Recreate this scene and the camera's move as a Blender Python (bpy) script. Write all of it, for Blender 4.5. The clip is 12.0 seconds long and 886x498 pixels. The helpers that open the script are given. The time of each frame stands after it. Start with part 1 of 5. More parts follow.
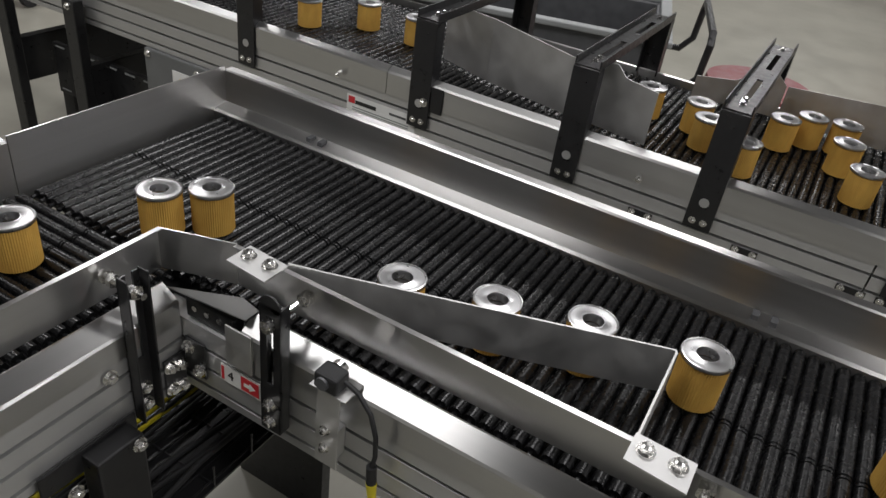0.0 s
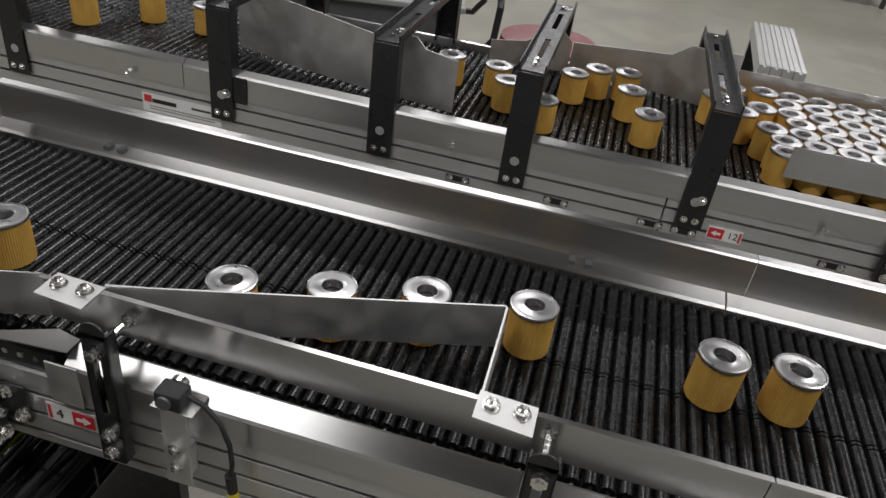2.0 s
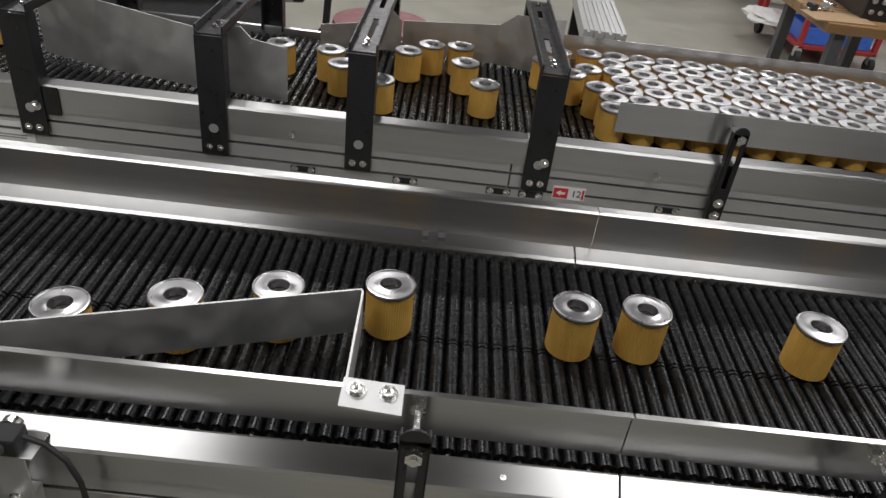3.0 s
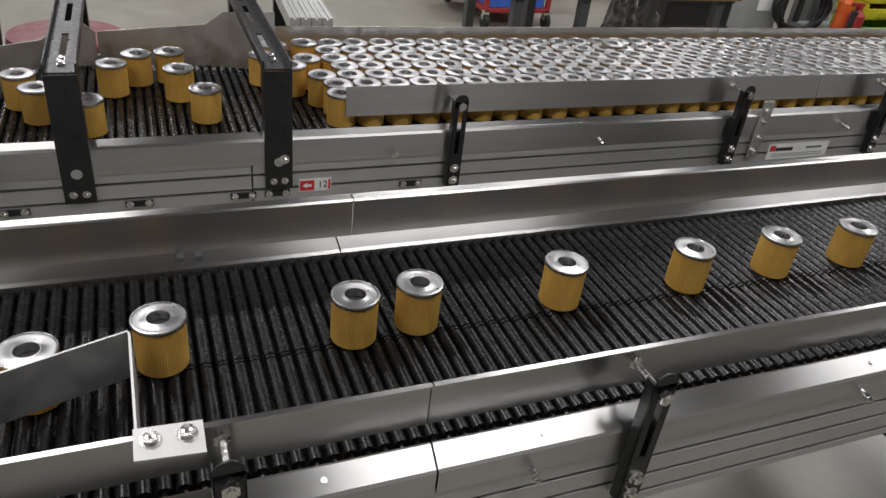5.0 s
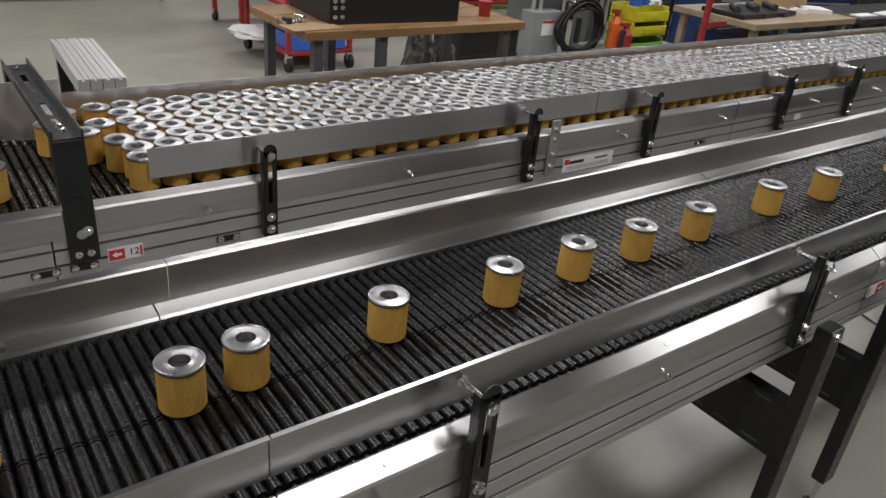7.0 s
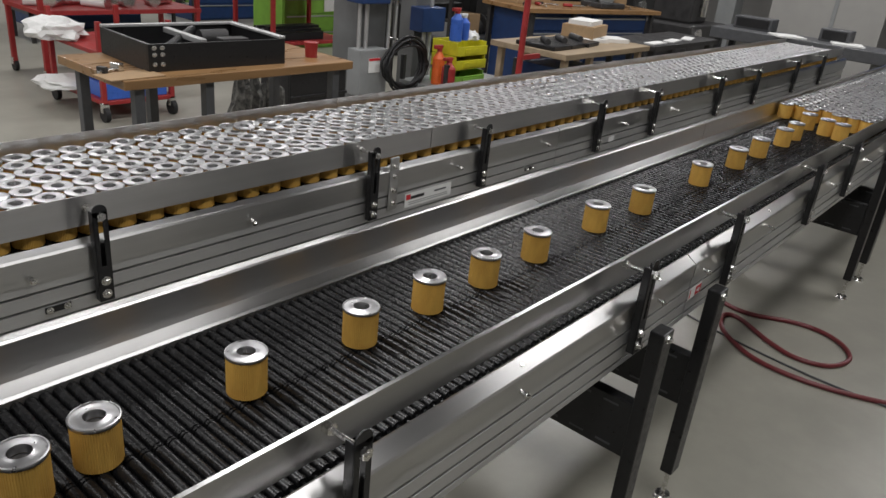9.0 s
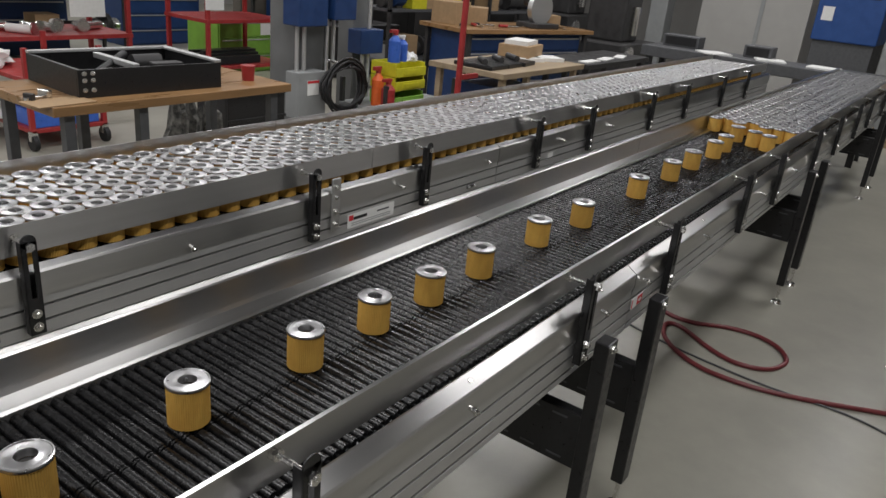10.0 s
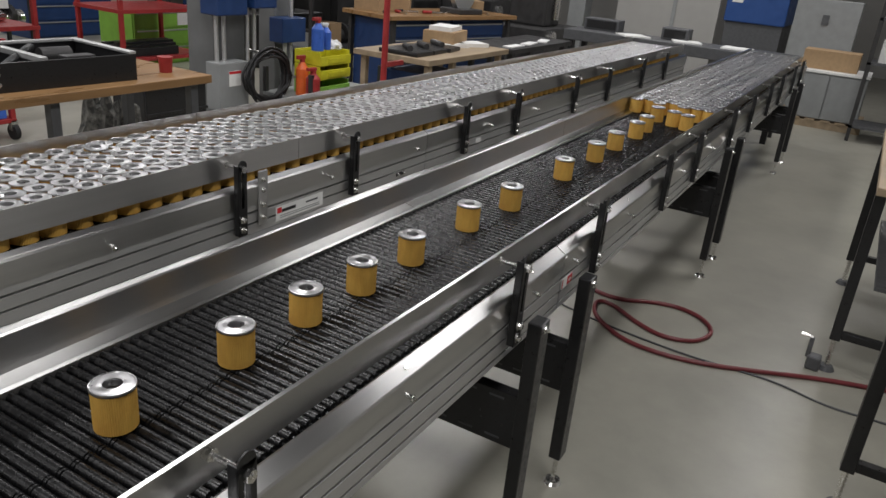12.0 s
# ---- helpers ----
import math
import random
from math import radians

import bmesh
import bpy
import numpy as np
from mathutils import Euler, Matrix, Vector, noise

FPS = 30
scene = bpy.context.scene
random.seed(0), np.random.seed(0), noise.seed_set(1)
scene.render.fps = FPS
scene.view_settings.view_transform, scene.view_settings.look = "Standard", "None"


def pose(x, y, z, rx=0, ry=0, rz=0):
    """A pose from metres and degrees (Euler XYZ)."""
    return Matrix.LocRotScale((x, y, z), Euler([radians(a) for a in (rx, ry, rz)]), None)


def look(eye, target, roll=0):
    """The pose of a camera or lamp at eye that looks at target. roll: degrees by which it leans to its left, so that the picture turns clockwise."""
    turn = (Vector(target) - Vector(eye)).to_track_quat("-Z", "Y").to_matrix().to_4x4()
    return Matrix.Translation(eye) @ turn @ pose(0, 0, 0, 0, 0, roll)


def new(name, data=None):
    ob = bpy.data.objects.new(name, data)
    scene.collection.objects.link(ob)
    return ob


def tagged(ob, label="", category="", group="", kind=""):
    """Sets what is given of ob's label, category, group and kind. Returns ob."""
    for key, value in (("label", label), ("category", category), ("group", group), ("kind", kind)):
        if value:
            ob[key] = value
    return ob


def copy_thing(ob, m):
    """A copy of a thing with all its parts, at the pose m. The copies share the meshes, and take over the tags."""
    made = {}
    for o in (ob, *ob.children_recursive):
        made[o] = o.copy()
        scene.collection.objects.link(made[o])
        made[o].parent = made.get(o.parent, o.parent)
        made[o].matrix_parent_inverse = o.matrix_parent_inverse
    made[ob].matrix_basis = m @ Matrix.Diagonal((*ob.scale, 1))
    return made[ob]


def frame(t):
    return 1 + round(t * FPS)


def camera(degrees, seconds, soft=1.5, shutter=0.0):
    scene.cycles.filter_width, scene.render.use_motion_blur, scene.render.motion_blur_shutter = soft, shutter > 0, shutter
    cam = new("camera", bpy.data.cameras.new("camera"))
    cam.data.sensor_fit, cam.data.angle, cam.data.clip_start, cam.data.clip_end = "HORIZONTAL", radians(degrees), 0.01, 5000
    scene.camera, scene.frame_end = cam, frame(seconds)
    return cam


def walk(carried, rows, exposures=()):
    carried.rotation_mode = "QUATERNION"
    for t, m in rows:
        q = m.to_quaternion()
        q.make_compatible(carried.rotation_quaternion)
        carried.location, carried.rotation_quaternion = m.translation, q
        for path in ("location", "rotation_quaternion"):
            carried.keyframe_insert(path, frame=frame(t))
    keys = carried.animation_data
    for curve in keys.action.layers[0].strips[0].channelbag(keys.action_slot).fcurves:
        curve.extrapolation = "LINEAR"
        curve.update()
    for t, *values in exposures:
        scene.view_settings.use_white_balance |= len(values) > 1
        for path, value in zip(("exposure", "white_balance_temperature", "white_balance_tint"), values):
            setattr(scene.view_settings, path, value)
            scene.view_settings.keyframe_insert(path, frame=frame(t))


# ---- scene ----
cam = camera(62.0, 12.0)
PATH = [
    (0, (-0.265, -0.643, 1.576), (-0.820, 0.483, 0.755), 8.20),
    (0.5, (-0.268, -0.643, 1.575), (-0.813, 0.487, 0.754), 8.22),
    (1, (-0.267, -0.644, 1.577), (-0.747, 0.516, 0.757), 7.94),
    (1.5, (-0.266, -0.647, 1.587), (-0.622, 0.556, 0.764), 8.30),
    (2, (-0.258, -0.646, 1.596), (-0.489, 0.585, 0.771), 8.11),
    (2.5, (-0.242, -0.636, 1.584), (-0.344, 0.617, 0.767), 7.42),
    (3, (-0.232, -0.633, 1.581), (-0.196, 0.626, 0.766), 7.25),
    (3.5, (-0.221, -0.637, 1.590), (-0.063, 0.611, 0.772), 6.91),
    (5.5, (-0.266, -0.625, 1.592), (0.357, 0.503, 0.823), 6.94),
    (6, (-0.258, -0.630, 1.600), (0.438, 0.467, 0.850), 6.53),
    (6.5, (-0.257, -0.638, 1.606), (0.513, 0.428, 0.884), 6.22),
    (7, (-0.250, -0.668, 1.622), (0.577, 0.374, 0.930), 5.90),
    (7.5, (-0.266, -0.665, 1.634), (0.636, 0.332, 0.967), 6.11),
    (9.5, (-0.269, -0.663, 1.642), (0.846, 0.155, 1.061), 5.86),
    (10, (-0.266, -0.666, 1.637), (0.886, 0.118, 1.083), 5.66),
    (10.5, (-0.265, -0.667, 1.635), (0.918, 0.078, 1.092), 5.50),
    (11, (-0.261, -0.670, 1.634), (0.942, 0.045, 1.095), 5.38),
    (11.5, (-0.261, -0.674, 1.637), (0.959, 0.001, 1.082), 5.34),
    (12, (-0.261, -0.672, 1.636), (0.958, -0.006, 1.071), 5.34),
]
walk(cam, [(t, look(eye, target, roll)) for t, eye, target, roll in PATH])

# ---- world, lights, exposure ----
scene.view_settings.exposure = 0.0
world = bpy.data.worlds.new("hall_world")
scene.world = world
world.use_nodes = True
world.node_tree.nodes["Background"].inputs[0].default_value = (0.9, 0.95, 1.0, 1)
world.node_tree.nodes["Background"].inputs[1].default_value = 0.07


# ---- materials ----
def mat(name, color, rough=0.5, metal=0.0, spread=0.08, scale=20.0, stretch=(1, 1, 1), bump=0.0, bump_scale=200.0,
        rough_spread=0.1, second=None, second_scale=3.0, second_amount=0.3, per_object=0.0, spec=0.5, brushed=None, grain_gloss=0.85):
    """A node material: base colour varied at two scales, roughness varied, fine bump; per_object shifts the value by object."""
    m = bpy.data.materials.new(name)
    m.use_nodes = True
    nt = m.node_tree
    b = nt.nodes["Principled BSDF"]
    co = nt.nodes.new("ShaderNodeTexCoord")
    mp = nt.nodes.new("ShaderNodeMapping")
    mp.inputs["Scale"].default_value = stretch
    nt.links.new(co.outputs["Object"], mp.inputs[0])
    n1 = nt.nodes.new("ShaderNodeTexNoise")
    n1.inputs["Scale"].default_value = scale
    n1.inputs["Detail"].default_value = 5
    nt.links.new(mp.outputs[0], n1.inputs["Vector"])
    ramp = nt.nodes.new("ShaderNodeMapRange")
    ramp.inputs["From Min"].default_value, ramp.inputs["From Max"].default_value = 0.3, 0.7
    ramp.inputs["To Min"].default_value, ramp.inputs["To Max"].default_value = 1 - spread, 1 + spread
    nt.links.new(n1.outputs["Fac"], ramp.inputs["Value"])
    mul = nt.nodes.new("ShaderNodeVectorMath")
    mul.operation = "SCALE"
    mul.inputs[0].default_value = color[:3]
    nt.links.new(ramp.outputs[0], mul.inputs["Scale"])
    out = mul.outputs[0]
    if second:
        n2 = nt.nodes.new("ShaderNodeTexNoise")
        n2.inputs["Scale"].default_value = second_scale
        n2.inputs["Detail"].default_value = 6
        n2.inputs["Roughness"].default_value = 0.65
        nt.links.new(co.outputs["Object"], n2.inputs["Vector"])
        r2 = nt.nodes.new("ShaderNodeMapRange")
        r2.inputs["From Min"].default_value, r2.inputs["From Max"].default_value = 0.40, 0.75
        r2.inputs["To Max"].default_value = second_amount
        nt.links.new(n2.outputs["Fac"], r2.inputs["Value"])
        mx = nt.nodes.new("ShaderNodeMix")
        mx.data_type = "RGBA"
        nt.links.new(r2.outputs[0], mx.inputs[0])
        nt.links.new(out, mx.inputs[6])
        mx.inputs[7].default_value = (*second, 1)
        out = mx.outputs[2]
    if per_object:
        oi = nt.nodes.new("ShaderNodeObjectInfo")
        r3 = nt.nodes.new("ShaderNodeMapRange")
        r3.inputs["To Min"].default_value, r3.inputs["To Max"].default_value = 1 - per_object, 1 + per_object
        nt.links.new(oi.outputs["Random"], r3.inputs["Value"])
        m3 = nt.nodes.new("ShaderNodeVectorMath")
        m3.operation = "SCALE"
        nt.links.new(out, m3.inputs[0])
        nt.links.new(r3.outputs[0], m3.inputs["Scale"])
        out = m3.outputs[0]
    nt.links.new(out, b.inputs["Base Color"])
    rr = nt.nodes.new("ShaderNodeMapRange")
    rr.inputs["From Min"].default_value, rr.inputs["From Max"].default_value = 0.3, 0.7
    rr.inputs["To Min"].default_value = max(0.02, rough - rough_spread)
    rr.inputs["To Max"].default_value = min(1, rough + rough_spread)
    nt.links.new(n1.outputs["Fac"], rr.inputs["Value"])
    nt.links.new(rr.outputs[0], b.inputs["Roughness"])
    b.inputs["Metallic"].default_value = metal
    b.inputs["Specular IOR Level"].default_value = spec
    if brushed:
        # brushed along one way: the gloss spreads across the grain
        grain = nt.nodes.new("ShaderNodeCombineXYZ")
        for k in range(3):
            grain.inputs[k].default_value = brushed[k]
        nt.links.new(grain.outputs[0], b.inputs["Tangent"])
        b.inputs["Anisotropic"].default_value = grain_gloss
        b.inputs["Anisotropic Rotation"].default_value = 0.25
    if bump:
        n3 = nt.nodes.new("ShaderNodeTexNoise")
        n3.inputs["Scale"].default_value = bump_scale
        n3.inputs["Detail"].default_value = 3
        nt.links.new(mp.outputs[0], n3.inputs["Vector"])
        bp = nt.nodes.new("ShaderNodeBump")
        bp.inputs["Strength"].default_value = bump
        bp.inputs["Distance"].default_value = 0.002
        nt.links.new(n3.outputs["Fac"], bp.inputs["Height"])
        nt.links.new(bp.outputs[0], b.inputs["Normal"])
    return m


STEEL = mat("brushed_stainless", (0.57, 0.567, 0.56), 0.29, 1.0, 0.035, 60, (0.01, 1, 1), 0, 900, 0.008, brushed=(1, 0, 0))
STEEL_Y = mat("brushed_stainless_cross", (0.57, 0.567, 0.56), 0.29, 1.0, 0.035, 60, (1, 0.01, 1), 0, 900, 0.008, brushed=(0, 1, 0))
PLATE = mat("mill_stainless", (0.62, 0.617, 0.61), 0.52, 1.0, 0.08, 22, (1, 1, 1), 0.04, 260, 0.08)
ALU = mat("anodised_aluminium", (0.60, 0.60, 0.595), 0.46, 0.9, 0.04, 30, (0.02, 1, 1), 0, 600, 0.02, brushed=(1, 0, 0), grain_gloss=0.6)
ALU_Y = mat("anodised_aluminium_cross", (0.60, 0.60, 0.595), 0.46, 0.9, 0.04, 30, (1, 0.02, 1), 0, 600, 0.02, brushed=(0, 1, 0), grain_gloss=0.6)
BLACK = mat("black_powder_coat", (0.014, 0.014, 0.015), 0.36, 0.0, 0.2, 60, bump=0.05, bump_scale=600)
ROLLER = mat("black_roller_plastic", (0.0065, 0.0065, 0.007), 0.27, 0.0, 0.25, 90, per_object=0.2, rough_spread=0.04, spec=0.30)
RUBBER = mat("black_rubber", (0.015, 0.015, 0.016), 0.6, 0.0, 0.2, 40)
ZINC = mat("zinc_bolt", (0.75, 0.74, 0.72), 0.22, 1.0, 0.1, 200)
CAP = mat("tin_end_cap", (0.50, 0.50, 0.505), 0.29, 1.0, 0.04, 40, rough_spread=0.03, per_object=0.1)
# core tube steel; on bottom caps the dark tone stands in for reflected rollers
CORE_AND_CAP_SHADE = mat("dark_core_steel_and_cap_shade", (0.12, 0.115, 0.11), 0.45, 0.7, 0.2, 200)
PAPER = mat("amber_filter_paper", (0.58, 0.35, 0.075), 0.55, 0.0, 0.12, 60, (1, 1, 0.2), 0.15, 300, per_object=0.15, second=(0.44, 0.215, 0.04), second_scale=14, second_amount=0.6)
CONCRETE = mat("polished_concrete", (0.325, 0.314, 0.266), 0.34, 0.0, 0.06, 6, rough_spread=0.05, bump=0.04, bump_scale=60,
               second=(0.17, 0.165, 0.14), second_scale=1.6, second_amount=0.45)
WALL = mat("painted_wall", (0.36, 0.352, 0.335), 0.7, 0.0, 0.05, 4)
TAN_WALL = mat("tan_wall", (0.12, 0.106, 0.088), 0.7, 0.0, 0.08, 4)
# roof out of view; its dark tone only deepens reflections in the metal
ROOF = mat("dark_reflection_roof", (0.10, 0.10, 0.105), 0.7, 0.0, 0.15, 2)
WHITE = mat("white_enamel", (0.78, 0.78, 0.76), 0.5, 0.0, 0.04, 12)
PAPER_WHITE = mat("white_paper", (0.80, 0.80, 0.78), 0.7, 0.0, 0.04, 30)
RED = mat("red_paint", (0.36, 0.03, 0.03), 0.4, 0.0, 0.15, 20, second=(0.2, 0.03, 0.03), second_scale=8)
LABEL_RED = mat("label_red", (0.62, 0.03, 0.04), 0.5)
MAROON = mat("maroon_plastic", (0.16, 0.025, 0.03), 0.4, 0.0, 0.12, 30)
BLUE = mat("blue_enamel", (0.015, 0.044, 0.14), 0.4, 0.0, 0.12, 14)
BRIGHT_BLUE = mat("bright_blue_machine_paint", (0.022, 0.075, 0.26), 0.4, 0.0, 0.1, 8)
BLUE_LIGHT = mat("blue_plastic", (0.05, 0.14, 0.55), 0.35, 0.0, 0.1, 30)
GREEN = mat("lime_enamel", (0.26, 0.52, 0.08), 0.4, 0.0, 0.08, 10)
YELLOW = mat("yellow_plastic", (0.62, 0.58, 0.03), 0.4, 0.0, 0.08, 20)
CABLE_YELLOW = mat("yellow_cable", (0.65, 0.55, 0.02), 0.45, 0.0, 0.1, 60)
ORANGE = mat("orange_plastic", (0.75, 0.14, 0.03), 0.4, 0.0, 0.1, 30)
COLUMN_GREY = mat("dark_grey_column_paint", (0.15, 0.155, 0.155), 0.5, 0.0, 0.15, 5, second=(0.09, 0.09, 0.088), second_scale=3)
GREY = mat("grey_enamel", (0.27, 0.28, 0.28), 0.45, 0.0, 0.07, 10)
DARK_GREY = mat("dark_grey_plastic", (0.085, 0.087, 0.092), 0.45, 0.0, 0.12, 25)
DARK = mat("dark_machine_paint", (0.035, 0.034, 0.034), 0.5, 0.0, 0.25, 12)
MOTTLED = mat("mottled_dark_cloth", (0.03, 0.03, 0.028), 0.8, 0.0, 0.3, 30, second=(0.30, 0.29, 0.26), second_scale=16, second_amount=0.8)
CARD = mat("brown_cardboard", (0.36, 0.24, 0.13), 0.8, 0.0, 0.1, 25)
INK = mat("label_ink", (0.02, 0.02, 0.02), 0.6)
WOOD = mat("bench_wood", (0.29, 0.165, 0.072), 0.32, 0.0, 0.22, 14, (0.15, 1, 1), 0.06, 80, second=(0.25, 0.14, 0.06), second_scale=5)
PALE_WOOD = mat("pale_timber", (0.34, 0.26, 0.17), 0.6, 0.0, 0.2, 14, (0.2, 1, 1))


# ---- mesh helpers ----
def box(bm, x0, x1, y0, y1, z0, z1, bevel=0.0):
    start = set(bm.verts)
    r = bmesh.ops.create_cube(bm, size=1.0)
    vs = r["verts"]
    for v in vs:
        v.co = Vector((x0 + (v.co.x + 0.5) * (x1 - x0), y0 + (v.co.y + 0.5) * (y1 - y0), z0 + (v.co.z + 0.5) * (z1 - z0)))
    if bevel:
        es = list({e for v in vs for e in v.link_edges})
        bmesh.ops.bevel(bm, geom=es, offset=bevel, segments=2, affect="EDGES", profile=0.5)
    return [v for v in bm.verts if v not in start]


def cyl(bm, p0, p1, r, seg=12, r2=None):
    p0, p1 = Vector(p0), Vector(p1)
    d = p1 - p0
    m = Matrix.Translation((p0 + p1) / 2) @ d.to_track_quat("Z", "Y").to_matrix().to_4x4()
    return bmesh.ops.create_cone(bm, cap_ends=True, segments=seg, radius1=r, radius2=r if r2 is None else r2, depth=d.length, matrix=m)["verts"]


def prism(bm, outline, axis, a, b):
    """A solid whose outline runs round in the two other axes, drawn out along axis from a to b."""
    def at(p, w):
        return {"x": (w, p[0], p[1]), "y": (p[0], w, p[1]), "z": (p[0], p[1], w)}[axis]
    lo = [bm.verts.new(at(p, a)) for p in outline]
    hi = [bm.verts.new(at(p, b)) for p in outline]
    n = len(outline)
    fs = [bm.faces.new(lo), bm.faces.new(hi[::-1])]
    for i in range(n):
        fs.append(bm.faces.new((lo[i], hi[i], hi[(i + 1) % n], lo[(i + 1) % n])))
    bmesh.ops.recalc_face_normals(bm, faces=fs)


def sheet(points, t):
    """The outline of a bent sheet of thickness t along a line of points."""
    left, right = [], []
    for i, p in enumerate(points):
        a = Vector(points[max(i - 1, 0)])
        b = Vector(points[min(i + 1, len(points) - 1)])
        d = (b - a).normalized()
        nrm = Vector((-d.y, d.x)) * t / 2
        left.append(tuple(Vector(p) + nrm))
        right.append(tuple(Vector(p) - nrm))
    return left + right[::-1]


def tube(bm, pts, r, seg=8):
    """A round tube along a line of points."""
    pts = [Vector(p) for p in pts]
    rings = []
    side = None
    for i, p in enumerate(pts):
        d = (pts[min(i + 1, len(pts) - 1)] - pts[max(i - 1, 0)]).normalized()
        if side is None:
            side = d.orthogonal().normalized()
        side = (side - d * side.dot(d)).normalized()
        up = d.cross(side)
        rings.append([bm.verts.new(p + (side * math.cos(k * math.tau / seg) + up * math.sin(k * math.tau / seg)) * r) for k in range(seg)])
    for a, b in zip(rings, rings[1:]):
        for k in range(seg):
            bm.faces.new((a[k], a[(k + 1) % seg], b[(k + 1) % seg], b[k]))
    bm.faces.new(rings[0][::-1])
    bm.faces.new(rings[-1])


def part(name, bm, material, parent=None, label="", smooth=False, m=None):
    me = bpy.data.meshes.new(name)
    bm.normal_update()
    bm.to_mesh(me)
    bm.free()
    me.materials.append(material)
    if smooth:
        me.shade_smooth()
        me.set_sharp_from_angle(angle=radians(35))
    ob = new(name, me)
    if parent:
        ob.parent = parent
    if m is not None:
        ob.matrix_basis = m
    if label:
        ob["label"] = label
    return ob


def mesh_of(name, bm, material, smooth=False):
    me = bpy.data.meshes.new(name)
    bm.normal_update()
    bm.to_mesh(me)
    bm.free()
    me.materials.append(material)
    if smooth:
        me.shade_smooth()
        me.set_sharp_from_angle(angle=radians(35))
    return me


def same_mesh(name, me, parent, m):
    """Another object on a shared mesh."""
    o = new(name, me)
    o.parent = parent
    o.matrix_basis = m
    return o


def thing(name, m, label, category, group=""):
    ob = tagged(new(name), label, category, group)
    ob.empty_display_size = 0.05
    ob.matrix_basis = m
    return ob


def solid(fn, *args):
    bm = bmesh.new()
    fn(bm, *args)
    return bm

# ---- the hall ----
def setting(name, bm, material, label, category):
    ob = part(name, bm, material)
    return tagged(ob, label, category, kind="structure")


X0, X1, Y0, Y1, TOP = -9.0, 17.0, -6.0, 15.0, 5.6
setting("floor", solid(box, X0, X1, Y0, Y1, -0.2, 0.0), CONCRETE, "polished grey concrete factory floor with stains", "floor")
# unseen roof, added dark so the lamps stand out in the reflections
setting("ceiling", solid(box, X0, X1, Y0, Y1, TOP, TOP + 0.2), ROOF, "unseen hall roof, kept dark for contrast in the steel's reflections", "ceiling")
setting("wall_north", solid(box, X0, X1, Y1, Y1 + 0.2, 0, TOP), WALL, "pale painted factory wall behind the workshop", "wall")
# never in view: white so that it throws light back onto the steel
setting("wall_south", solid(box, X0, X1, Y0 - 0.2, Y0, 0, TOP), WHITE, "unseen white wall behind the camera, added to brighten the steel", "wall")
setting("wall_east", solid(box, X1, X1 + 0.2, Y0 - 0.2, Y1 + 0.2, 0, TOP), WALL, "pale painted factory end wall", "wall")
setting("wall_west", solid(box, X0 - 0.2, X0, Y0 - 0.2, Y1 + 0.2, 0, TOP), WALL, "pale painted factory end wall", "wall")


def lamp_fixture(x, y, length=1.2, power=61.0, width=0.5):
    """A hanging fluorescent fixture with an area lamp under it."""
    z = 4.3
    f = thing("ceiling_light", pose(x, y, z), "white fluorescent batten hanging under the ceiling", "light", "hall lights")
    part("housing", solid(box, -length / 2 - 0.01, length / 2 + 0.01, -width / 2 - 0.01, width / 2 + 0.01, 0.02, 0.09, 0.01), WALL, f)
    for s in (-1, 1):
        part("hanger", solid(cyl, (s * length * 0.4, 0, 0.09), (s * length * 0.4, 0, TOP - z), 0.006), BLACK, f)
    light = bpy.data.lights.new("fluorescent_tube", "AREA")
    light.shape, light.size, light.size_y, light.energy = "RECTANGLE", length, width, power
    light.color = (1.0, 0.985, 0.99)
    new("fluorescent_tube", light).matrix_world = pose(x, y, z)


for lx in (-5.0, -1.2, 2.6, 6.4, 10.2):
    for ly in (-0.9, 2.6, 7.0, 11.2):
        if ly < 0:
            lamp_fixture(lx - 1.1, ly, 1.8, 58.0, 0.8)
        else:
            lamp_fixture(lx, ly)

# ---- conveyors ----
BED = 0.865          # top of the rollers
ROLL_R, PITCH = 0.0100, 0.0226


def rail_profile(y_out, side, bottom=0.684, top=0.822):
    """The slotted aluminium side profile; y_out is its outer face, side the sign of the way out."""
    o, i = y_out, y_out - side * 0.034
    pts = [(i, bottom), (o, bottom)]
    for c in (0.703, 0.742, 0.781):
        pts += [(o, c - 0.0035), (o - side * 0.018, c - 0.0035), (o - side * 0.018, c + 0.0035), (o, c + 0.0035)]
    return pts + [(o, top), (i, top)]


def roller_mesh(length, gaps):
    """One slip roller: a row of short sleeves on a shaft, along y."""
    bm = bmesh.new()
    edges = [0.0] + [g for g in gaps] + [length]
    for a, b in zip(edges, edges[1:]):
        cyl(bm, (0, a + 0.0016, 0), (0, b - 0.0016, 0), ROLL_R, 14)
    cyl(bm, (0, -0.01, 0), (0, length + 0.01, 0), 0.004, 6)
    return bm


def bolt_bm(r=0.0085, h=0.007, washer=0.012):
    """A hexagon bolt head on a washer, pointing to -y."""
    bm = bmesh.new()
    cyl(bm, (0, 0, 0), (0, -0.002, 0), washer, 16)
    cyl(bm, (0, -0.002, 0), (0, -0.002 - h, 0), r, 6)
    cyl(bm, (0, -0.002 - h, 0), (0, -0.004 - h, 0), r * 0.8, 12, r * 0.55)
    return bm


BOLT = mesh_of("bolt", bolt_bm(), ZINC)
SMALL_BOLT = mesh_of("bolt", bolt_bm(0.006, 0.005, 0.0085), ZINC)


def bolt(parent, x, y, z, rz=0.0, rx=0.0, small=False):
    return same_mesh("bolt", SMALL_BOLT if small else BOLT, parent, pose(x, y, z, rx, 0, rz))


